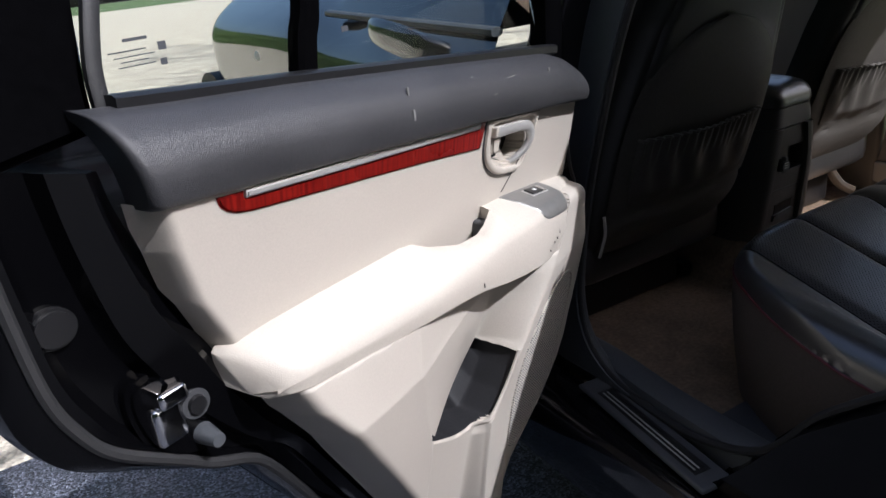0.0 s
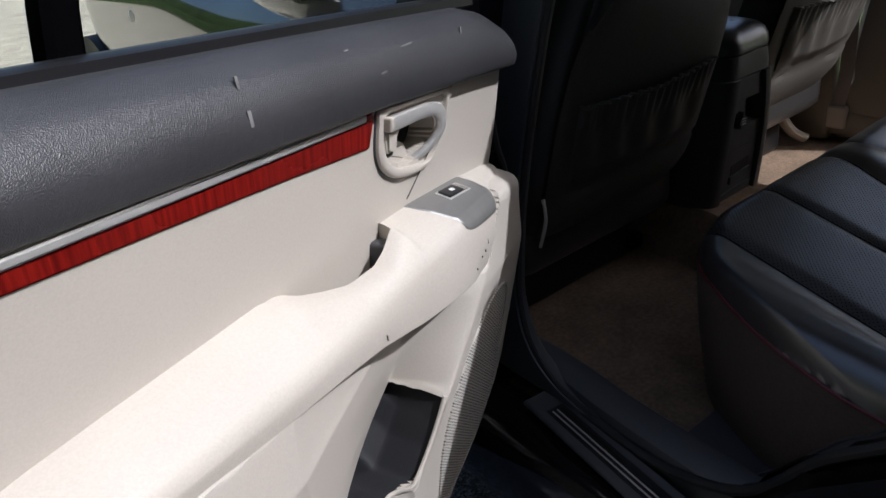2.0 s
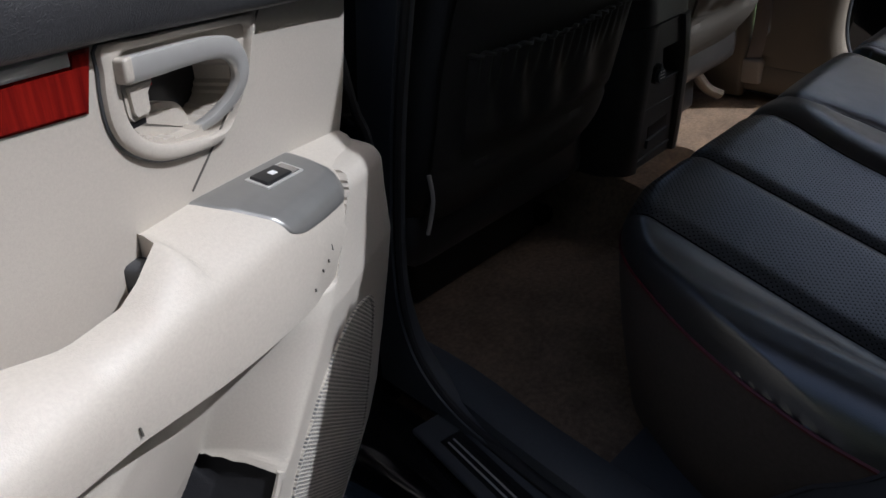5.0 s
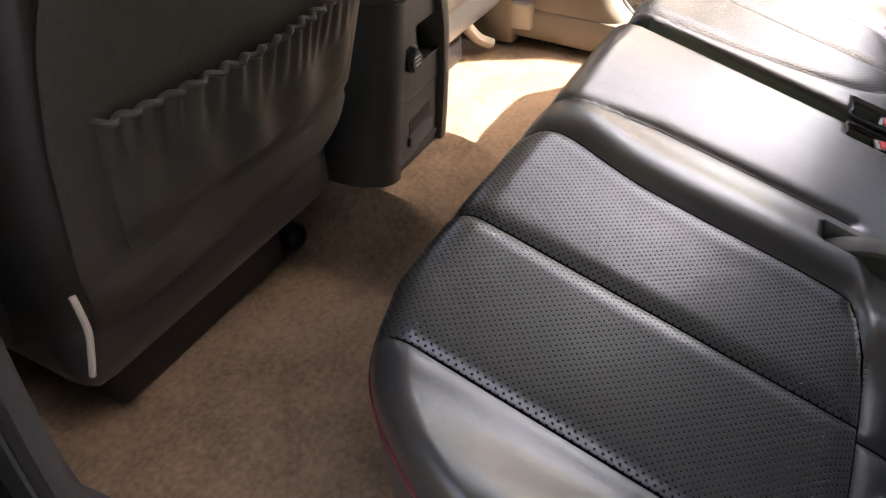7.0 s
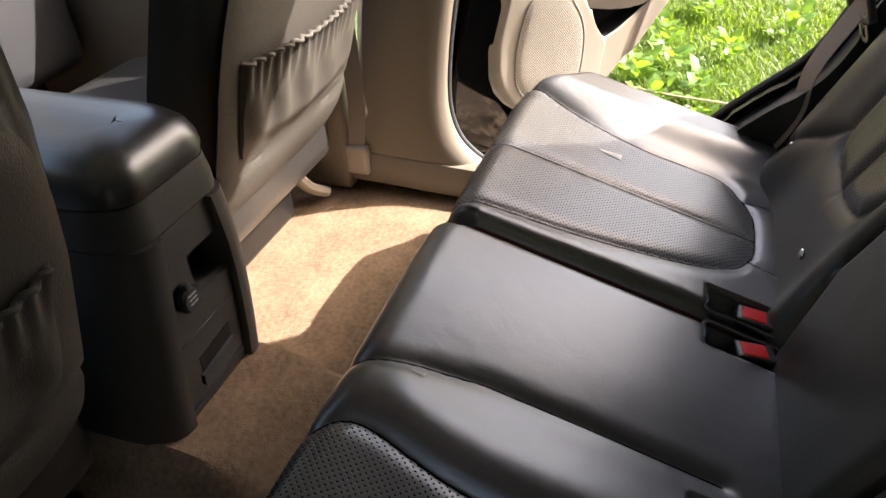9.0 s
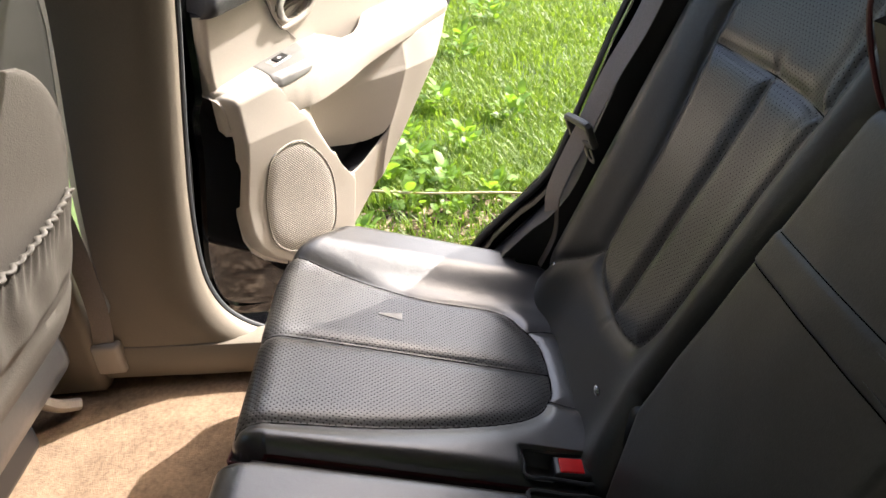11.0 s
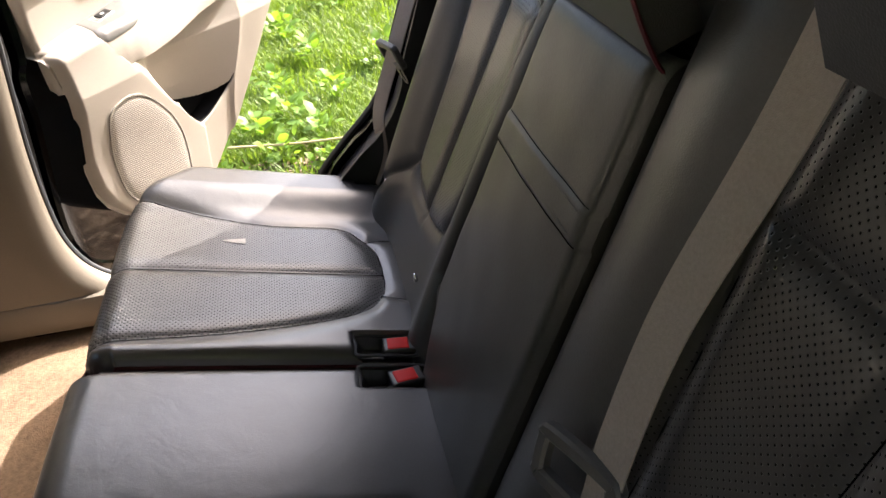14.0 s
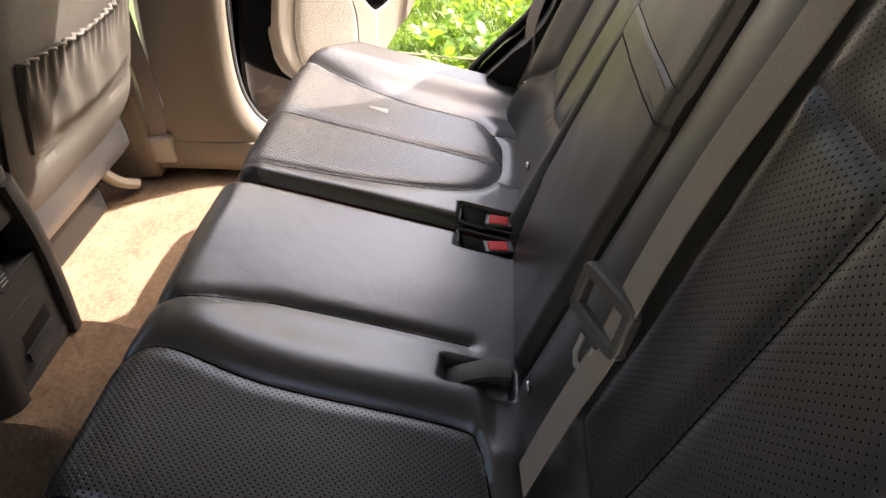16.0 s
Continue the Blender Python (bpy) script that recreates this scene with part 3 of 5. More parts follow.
    # handle set in its bezel
    rim = [(0.296, 1.2205), (0.262, 1.2165), (0.227, 1.2135), (0.180, 1.208), (0.150, 1.2045), (0.140, 1.2015), (0.141, 1.192), (0.150, 1.170), (0.160, 1.150), (0.174, 1.130), (0.187, 1.117), (0.203, 1.1135), (0.229, 1.117), (0.257, 1.124), (0.278, 1.136), (0.293, 1.151), (0.300, 1.168), (0.301, 1.186), (0.299, 1.204)]
    well = [(0.280, 1.211), (0.258, 1.209), (0.222, 1.2055), (0.180, 1.2005), (0.156, 1.1975), (0.149, 1.194), (0.149, 1.186), (0.154, 1.165), (0.163, 1.148), (0.173, 1.133), (0.186, 1.1225), (0.200, 1.1225), (0.222, 1.127), (0.248, 1.134), (0.268, 1.144), (0.280, 1.156), (0.286, 1.170), (0.287, 1.186), (0.286, 1.202)]
    rim, well = smooth2(rim, 3), smooth2(well, 3)
    bm = bmesh.new()
    loops = []
    for k, v in ((0.0, -0.028), (0.0, -0.0125), (0.06, -0.0095), (0.25, -0.0080), (0.75, -0.0080), (0.94, -0.0095), (1.0, -0.0125), (1.0, -0.052)):
        loops.append([bm.verts.new((sgn * lerp(p[0], q[0], k), v, lerp(p[1], q[1], k))) for p, q in zip(rim, well)])
    for a, b in zip(loops, loops[1:]):
        for i in range(len(a)):
            bm.faces.new((a[i], a[(i + 1) % len(a)], b[(i + 1) % len(b)], b[i]))
    bezel = part("handle_bezel", tilt(finish(bm)), BEIGE, door, "beige surround of the door handle")
    bm = bmesh.new()
    bm.faces.new([bm.verts.new((sgn * u, -0.051, w)) for u, w in well])
    part("handle_cup", tilt(finish(bm)), BLACKP, door, "dark handle recess")
    gap_line = [(sgn * u, -0.0145, w) for u, w in rim]
    part("bezel_gap", tilt(sweep(gap_line + gap_line[:1], 0.003, 0.003, (0, 1, 0), 6)), DARKGREY, door, "thin dark joint round the handle surround")
    scoop = smooth2([(0.284, 1.166), (0.262, 1.163), (0.236, 1.160), (0.216, 1.154), (0.206, 1.142), (0.203, 1.126), (0.222, 1.127), (0.248, 1.134), (0.268, 1.144), (0.281, 1.156)], 4)
    part("finger_scoop", tilt(plate(X(scoop), -0.050, -0.030, 0.005)), BEIGE, bezel, "beige finger scoop in the recess")
    grip = [(0.287, 1.2015), (0.262, 1.199), (0.235, 1.1965), (0.208, 1.193), (0.186, 1.187), (0.174, 1.175), (0.173, 1.160), (0.182, 1.146), (0.196, 1.136), (0.210, 1.130)]
    path = spline([(sgn * u, -0.004 - 0.018 * max(0.0, (k - 6) / 3) ** 1.5, w) for k, (u, w) in enumerate(grip)], 6)
    part("inner_handle", tilt(sweep(path, lambda q: lerp(0.0185, 0.0165, min(1, q * 2)) if q < 0.5 else lerp(0.0165, 0.0075, (q - 0.5) * 2), 0.011, (0, 1, 0), 12, 3.5)), SILVER, door, "satin silver pull handle")
    part("handle_tip", tilt(rbox(sgn * 0.284, sgn * 0.292, -0.012, 0.002, 1.1935, 1.2105, 0.003)), BEIGE_SOFT, door, "beige end cap of the handle")
    part("lock_tab", tilt(plate(X([(0.288, 1.193), (0.262, 1.1905), (0.261, 1.186), (0.266, 1.180), (0.266, 1.168), (0.270, 1.1645), (0.282, 1.1645), (0.286, 1.170)]), -0.045, -0.006, 0.003)), BEIGE_SOFT, door, "beige lock tab")
    part("lock_slot", tilt(rbox(sgn * 0.270, sgn * 0.287, -0.020, -0.0100, 1.1595, 1.1635, 0.001)), BLACKP, door, "dark slot under the lock tab")
    part("lock_mark", tilt(rbox(sgn * 0.2600, sgn * 0.2635, -0.018, -0.010, 1.183, 1.190, 0.0005)), RED, door, "red lock mark")
    # joint between the vinyl insert and the front part of the panel
    joint = [(0.127, 1.2035), (0.150, 1.170), (0.172, 1.140), (0.200, 1.112), (0.231, 1.085)]
    part("panel_joint", sweep(spline([(sgn * u, panel_depth(u, w) + 0.0008, w) for u, w in joint], 5), 0.0020, 0.0016, (0, 1, 0), 6), TAUPE, door, "thin joint line in the panel")
    # arm rest with its switch
    us = [-0.0158 + 0.0045 * i for i in range(183)]
    part("armrest", loft([arm_section(u, sgn) for u in us]), BEIGE_SOFT, door, "beige padded armrest with small nicks")
    def cover(s, t):
        want = lerp(1.014, 1.030, s)
        a, b = 0.0, 1.0
        for _ in range(12):
            k = (a + b) / 2
            a, b = (k, b) if arm_skin(lerp(0.094, 0.21, s), k, 0)[1] > want else (a, k)
        k = lerp(0.02, a - 0.06 * abs(2 * s - 1) ** 6, t)
        u = lerp(0.094, lerp(0.242, 0.205, sst(0.0, 0.62, k)), s)
        edge = max(0.0, 1 - min(min(s, 1 - s) / 0.04, (1 - t) / 0.04))
        v, w = arm_skin(u, k, 0.0016 - 0.0035 * edge ** 2)
        return (sgn * u, v, w)
    bm, _ = grid(cover, 40, 40)
    part("switch_plate", finish(bm), PLATE_GREY, door, "satin grey metallic switch plate")
    mv, mw = arm_skin(0.150, 0.22, 0.0016)
    nv, nw = arm_skin(0.150, 0.18, 0.0016)
    slope = Matrix.Translation((sgn * 0.150, mv, mw)) @ Matrix.Rotation(-sgn * math.atan(0.13), 4, "Y") @ Matrix.Rotation(math.atan2(mw - nw, mv - nv), 4, "X")
    for nm, bx, mt, lb in (("switch_frame", (-0.027, 0.027, -0.0125, 0.0125, -0.003, 0.0008, 0.0007), SILVER, ""), ("switch_well", (-0.0245, 0.0245, -0.0105, 0.0105, -0.003, 0.0012, 0.001), CHROME, "worn chrome switch well"), ("window_switch", (sgn * 0.006 - 0.018, sgn * 0.006 + 0.018, -0.0100, 0.0100, -0.003, 0.0035, 0.0015), BLACKP, "black window switch with a white mark"), ("switch_mark", (sgn * 0.004 - 0.004, sgn * 0.004 + 0.004, -0.003, 0.003, 0.003, 0.0039, 0.0), WHITE, "white printed mark")):
        bm = rbox(*bx)
        bm.transform(slope)
        part(nm, bm, mt, door, lb)
    # scratches on the arm rest
    for u0, w0, ln in ((0.150, 0.993, 0.009), (0.160, 0.984, 0.005), (0.172, 0.981, 0.004), (0.19, 0.972, 0.004), (0.395, 0.998, 0.010)):
        if sgn > 0:
            v = piece(ARM_OUT, u0) + 0.001
            part("nick", rbox(u0 - 0.0006, u0 + 0.0006, v - 0.001, v + 0.0004, w0 - ln * 0.35, w0 + ln * 0.35, 0), TAUPE, door, "small dark nick")
    # loudspeaker mesh
    sp = smooth2([(0.048, 0.80), (0.060, 0.866), (0.095, 0.886), (0.13, 0.887), (0.168, 0.868), (0.205, 0.830), (0.240, 0.78), (0.262, 0.72), (0.270, 0.64), (0.262, 0.59), (0.225, 0.566), (0.17, 0.572), (0.115, 0.592), (0.066, 0.65), (0.049, 0.73)], 5)
    bm = bmesh.new()
    rings = []
    for k, up in ((1.02, -0.002), (1.015, 0.003), (0.99, 0.0034), (0.975, 0.0012), (0.955, 0.0022), (0.85, 0.0035), (0.7, 0.004), (0.55, 0.004), (0.4, 0.004), (0.2, 0.004)):
        pts = [(0.155 + (u - 0.155) * k, 0.725 + (w - 0.725) * k) for u, w in sp]
        rings.append([bm.verts.new((sgn * u, panel_depth(u, w) + up, w)) for u, w in pts])
    for p, q in zip(rings, rings[1:]):
        for i in range(len(p)):
            bm.faces.new((p[i], p[(i + 1) % len(p)], q[(i + 1) % len(q)], q[i]))
    bm.faces.new(rings[-1])
    part("speaker_grille", finish(bm), GRILLE, door, "beige perforated speaker grille")
    # map pocket lining: the shade inside the pocket is put into its dark colour
    def lining(s, t):
        u = lerp(0.262, 0.510, s)
        lo, hi = piece(POCKET_LIP, u) - 0.016, piece(POCKET_TOP, u) + 0.008
        w = lerp(lo, hi, t)
        deep = sst(0.0, 0.10, t) * sst(0.0, 0.22, 1 - t) * sst(0.0, 0.05, s) * sst(0.0, 0.05, 1 - s)
        v = lerp(panel_depth(u, lo), panel_depth(u, hi), t)
        return (sgn * u, v - 0.007 - 0.060 * deep, w)
    bm, _ = grid(lining, 80, 50)
    part("pocket_lining", finish(bm), POCKET_SHADE, door, "pocket lining, dark grey to give the pocket's deep shade")
    bead = [(sgn * u, panel_depth(u, w - 0.018) - 0.0022, w - 0.009) for u, w in fine(POCKET_LIP)]
    part("pocket_lip", sweep(bead, 0.009, 0.007, (0, 1, 0), 8), BEIGE, door, "rounded beige edge of the map pocket")
    part("grip_cup", rbox(sgn * 0.292, sgn * 0.312, -0.055, -0.012, 0.99, 1.062, 0.006), DARKGREY, door, "dark grey grip cup")
    # latch with its striker mouth, screw and bump stop on the rear edge
    part("latch", rbox(sgn * 0.846, sgn * 0.880, -0.085, -0.046, 1.058, 1.078, 0.006), CHROME, door, "worn chrome door latch")
    part("latch_case", rbox(sgn * 0.850, sgn * 0.886, -0.11, -0.058, 1.010, 1.058, 0.008), CHROME, door, "dull metal latch case")
    part("latch_mount", plate(X(smooth2([(0.900, 1.085), (0.850, 1.095), (0.815, 1.060), (0.812, 0.990), (0.835, 0.975), (0.868, 0.985), (0.895, 1.02)], 4)), -0.10, -0.066, 0.006), INNER_PAINT, door, "glossy black latch mount")
    for nm, u, w, r1, r2, d, v, mt, lb in (("latch_screw", 0.838, 1.042, 0.019, 0.017, 0.010, -0.060, DARKGREY, "dark round screw cap"), ("screw_head", 0.838, 1.042, 0.011, 0.010, 0.006, -0.053, BLACKP, "recessed screw head"), ("bump_stop", 0.834, 0.998, 0.013, 0.008, 0.030, -0.052, SLATE, "grey rubber bump stop")):
        cyl = bmesh.new()
        bmesh.ops.create_cone(cyl, cap_ends=True, segments=24, radius1=r1, radius2=r2, depth=d, matrix=Matrix.Translation((sgn * u, v, w)) @ Matrix.Rotation(radians(-90), 4, "X"))
        part(nm, finish(cyl), mt, door, lb)
    return door


HINGE_L = Matrix(((-0.9205, 0.3907, 0, -0.974), (-0.3907, -0.9205, 0, 0.088), (0, 0, 1, 0), (0, 0, 0, 1)))
rear_door("door_1", "open black rear door with a beige, charcoal and red wood-trimmed inner panel", HINGE_L, 1)
ANG = radians(-34.5)
HINGE_R = Matrix(((-math.cos(ANG), math.sin(ANG), 0, 0.935), (-math.sin(ANG), -math.cos(ANG), 0, 0.105), (0, 0, 1, 0.036), (0, 0, 0, 1)))
rear_door("door_2", "open black rear door with a beige inner panel, beside the grass", HINGE_R, -1)


# ---- car shell ----
JAMB = [(-0.20, 0.50), (-0.27, 0.58), (-0.36, 0.70), (-0.43, 0.77), (-0.52, 0.86), (-0.58, 1.0), (-0.65, 1.18), (-0.68, 1.30), (-0.67, 1.45), (-0.61, 1.60)]
SHELL = thing("car_shell", "glossy black body of the parked car around the cabin", "car body", kind="structure")


def side_plate(outline, xa, xb, bevel=0.008):
    """An outline of (y, z) pushed out between two x."""
    bm = plate(outline, 0, 1, 0)
    for v in bm.verts:
        x, t, z = v.co
        v.co = (lerp(xa, xb, t), x, z)
    if bevel:
        bmesh.ops.bevel(bm, geom=[e for e in bm.edges if len(e.link_faces) == 2 and e.calc_face_angle(0) > 0.5], offset=bevel, segments=2, affect="EDGES")
    return finish(bm)


for sx in (-1, 1):
    curve = [(p.x, p.y) for p in spline([(a, b, 0) for a, b in JAMB], 4)]
    quarter = curve + [(-0.84, 1.64), (-0.86, 1.25), (-1.9, 1.22), (-2.0, 0.5), (-1.4, 0.35), (-0.3, 0.30)]
    bm = side_plate(quarter, sx * 0.865, sx * 0.95, 0.012)
    for v in bm.verts:
        v.co.x -= sx * 0.42 * max(0.0, v.co.z - 1.15)
    part("quarter_panel", bm, INNER_PAINT, SHELL, "glossy black rear quarter")
    part("rocker", sweep([(sx * 0.955, y, 0.405) for y in (-0.6, 0.2, 1.0, 2.0)], 0.15, 0.19, (0, 0, 1), 12, 5), PAINT, SHELL, "glossy black sill")
    part("pillar", sweep(spline([(sx * 0.90, 0.36, 0.45), (sx * 0.905, 0.345, 0.8), (sx * 0.885, 0.31, 1.1), (sx * 0.80, 0.26, 1.45), (sx * 0.66, 0.22, 1.67)], 5), 0.12, 0.10, (0, 1, 0), 10, 5), PAINT, SHELL, "glossy black centre pillar")
    part("roof_rail", sweep(spline([(sx * 0.62, -0.9, 1.66), (sx * 0.64, -0.3, 1.69), (sx * 0.64, 0.3, 1.70), (sx * 0.62, 0.9, 1.66), (sx * 0.66, 1.5, 1.45), (sx * 0.70, 2.0, 1.15)], 4), 0.10, 0.09, (0, 0, 1), 10, 4), PAINT, SHELL)
    part("door_seal", sweep(spline([(sx * 0.855, 0.30, 0.515), (sx * 0.868, 0.16, 0.520), (sx * 0.885, 0.0, 0.520), (sx * 0.898, -0.14, 0.535)] + [(sx * (0.90 - 0.42 * max(0.0, b - 1.15)), a, b + 0.01) for a, b in JAMB[1:]], 4), 0.016, 0.02, (1, 0, 0)), RUBBER, SHELL, "black rubber opening seal")
    bm = side_plate([(a - 0.015, b) for a, b in curve] + [(-0.84, 1.62), (-0.86, 1.25), (-0.95, 1.2), (-0.95, 0.5)], sx * 0.80, sx * 0.86, 0.01)
    for v in bm.verts:
        v.co.x -= sx * 0.42 * max(0.0, v.co.z - 1.15)
    part("inner_quarter", bm, DARKGREY, SHELL, "dark grey inner wheel-arch trim")
bm, _ = grid(lambda s, t: (lerp(-0.65, 0.65, s), lerp(-1.9, 1.0, t), 1.70 + 0.05 * math.sin(math.pi * s)), 16, 16)
part("roof", finish(bm), PAINT, SHELL)
bm, _ = grid(lambda s, t: (lerp(-0.65, 0.65, s), lerp(-1.9, 1.0, t), 1.655 + 0.03 * math.sin(math.pi * s)), 16, 16)
setting("ceiling", finish(bm), HEADLINE, "beige fabric headliner", "headliner")
part("tailgate", rbox(-0.85, 0.85, -2.0, -1.92, 0.45, 1.25, 0.02), PAINT, SHELL)
part("bulkhead", rbox(-0.82, 0.82, 1.45, 1.5, 0.40, 1.10, 0.01), DARKGREY, SHELL)
bm, _ = grid(lambda s, t: (lerp(-0.66, 0.66, s), lerp(0.98, 1.75, t), lerp(1.66, 1.14, t)), 4, 4)
g = part("windscreen", finish(bm), GLASS, SHELL, "clear windscreen")
g.visible_shadow = False

TINT = mat("privacy_glass", (0.006, 0.007, 0.007), 0.05, spec=0.5, vary=0.02)
bm, _ = grid(lambda s, t: (lerp(-0.72, 0.72, s) * (1 - 0.08 * t), lerp(-1.96, -1.78, t), lerp(1.24, 1.70, t)), 8, 4)
part("rear_window", finish(bm), TINT, SHELL, "dark tinted rear window")
for sx in (-1, 1):
    bm, _ = grid(lambda s, t: (sx * lerp(0.90, 0.67, t), lerp(-1.92, -0.72, s), lerp(1.21, 1.68, t)), 8, 4)
    part("quarter_window", finish(bm), TINT, SHELL, "dark tinted quarter window")

part("check_strap", rbox(0.90, 1.01, 0.286, 0.304, 0.836, 0.850, 0.003), PLATE_GREY, SHELL, "grey steel door check strap")

# floor with its raised centre
def floor_z(x, y):
    hump = (0.055 + 0.075 * sst(0.10, 0.33, y)) * (1 - sst(0.115, 0.20, abs(x + 0.01)))
    return 0.445 + hump + 0.004 * noise.noise((x * 9, y * 9, 0))
bm, _ = grid(lambda s, t: (lerp(-0.88, 0.88, s), lerp(-0.10, 1.45, t), floor_z(lerp(-0.88, 0.88, s), lerp(-0.10, 1.45, t))), 110, 90)
setting("floor", finish(bm), CARPET, "worn tan carpet over a raised centre tunnel", "carpet")
bm, _ = grid(lambda s, t: (lerp(-0.88, 0.88, s), lerp(-1.92, -0.08, t), 0.50), 4, 4)
setting("floor_2", finish(bm), DARKGREY, "dark boot floor behind the seats", "floor")

# inner sill trims and scuff plate; the left trim's shade is put into darker materials
for sx, mt, tuck, lb in ((-1, SLATE, 0.030, "inner sill and pillar trim, slate grey to give its shade"), (1, TRIM, 0.0, "beige inner sill and pillar trim")):
    trim = thing("trim", lb, "sill trim", kind="structure")
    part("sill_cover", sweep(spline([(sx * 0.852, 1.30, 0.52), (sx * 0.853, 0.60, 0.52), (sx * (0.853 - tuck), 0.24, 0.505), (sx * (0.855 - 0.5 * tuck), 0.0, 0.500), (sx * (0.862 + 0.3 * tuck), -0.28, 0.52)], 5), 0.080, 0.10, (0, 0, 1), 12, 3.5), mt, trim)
    path = spline([(sx * 0.872, -0.02, 0.520), (sx * 0.871, 0.09, 0.526), (sx * 0.869, 0.165, 0.550), (sx * 0.866, 0.222, 0.600), (sx * 0.862, 0.248, 0.67), (sx * 0.858, 0.250, 0.76), (sx * 0.851, 0.232, 0.90), (sx * 0.842, 0.200, 1.06), (sx * 0.815, 0.145, 1.30), (sx * 0.75, 0.10, 1.50), (sx * 0.64, 0.07, 1.66)], 6)
    secs = []
    for p in path:
        deep = 0.215 + 0.20 * (1 - sst(0.52, 0.68, p.z))
        x = p.x
        secs.append([(x + sx * 0.015, p.y - 0.006, p.z), (x - sx * 0.002, p.y - 0.010, p.z), (x - sx * 0.016, p.y - 0.004, p.z), (x - sx * 0.029, p.y + 0.012, p.z), (x - sx * 0.038, p.y + 0.034, p.z), (x - sx * 0.044, p.y + 0.065, p.z), (x - sx * 0.047, p.y + deep * 0.6, p.z), (x - sx * 0.040, p.y + deep * 0.88, p.z), (x - sx * 0.01, p.y + deep, p.z), (x + sx * 0.015, p.y + deep, p.z)])
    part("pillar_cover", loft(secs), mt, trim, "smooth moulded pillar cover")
    edge = [(p.x + sx * 0.006, p.y - 0.011, p.z) for p in path]
    part("edge_welt", sweep(edge, 0.012, 0.012, (1, 0, 0), 8), RUBBER if sx < 0 else SLATE, trim, "thin dark edge welt")
    # dark grey on the left stands in for shade on the same lining
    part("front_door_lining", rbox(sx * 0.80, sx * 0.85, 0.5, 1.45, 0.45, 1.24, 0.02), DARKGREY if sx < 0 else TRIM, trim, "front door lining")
plate_m = Matrix.Translation((-0.927, -0.025, 0.517)) @ Matrix.Rotation(radians(-8.5), 4, "Z")
scuff_plate = thing("scuff_plate", "dark grey door sill scuff plate with black and silver ribs", "scuff plate", plate_m)
part("plate", rbox(-0.038, 0.038, -0.205, 0.205, -0.012, 0.0, 0.008), SLATE, scuff_plate)
part("insert", rbox(-0.02, 0.018, -0.165, 0.15, -0.004, 0.0015, 0.001), BLACKP, scuff_plate, "black insert")
for k in range(3):
    part("rib", rbox(-0.013 + 0.010 * k, -0.010 + 0.010 * k, -0.155, 0.14, 0.0, 0.003, 0.0005), SILVER if k < 2 else BLACKP, scuff_plate, "thin silver rib" if k < 2 else "")


# ---- rear bench cushions ----
SKIRT = mat("brown_grey_skirt_cloth", (0.06, 0.048, 0.042), 0.8, grain=0.4, scale=500, vary=0.2)


class Seams:
    """Sewn lines on a cover; the padding swells away from them."""
    def __init__(self, lines):
        self.lines = lines
        a = np.array([p for ln in lines for p in ln[:-1]])
        b = np.array([p for ln in lines for p in ln[1:]])
        self.a, self.ab = a, b - a
        self.sq = np.maximum(1e-9, (self.ab ** 2).sum(1))

    def gap(self, x, y):
        d = np.array((x, y)) - self.a
        t = np.clip((d * self.ab).sum(1) / self.sq, 0, 1)
        d -= self.ab * t[:, None]
        return math.sqrt((d ** 2).sum(1).min())

    def swell(self, x, y, reach=0.036, height=0.008):
        k = max(0.0, 1 - self.gap(x, y) / reach)
        return -height * k ** 2.8


def thread(seams, surface, seat, out, wide=0.0026):
    """The dark stitched valley along each seam."""
    for ln in seams.lines:
        path = []
        for p, q in zip(ln, ln[1:]):
            n = max(1, int(math.hypot(q[0] - p[0], q[1] - p[1]) / 0.008))
            path += [surface(lerp(p[0], q[0], k / n), lerp(p[1], q[1], k / n)) for k in range(n)]
        path = [p + out * 0.3 * wide for p in path + [surface(*ln[-1])]]
        part("seam", sweep(path, wide, 0.8 * wide, out, 6), MATT, seat, "thin sewn seam")


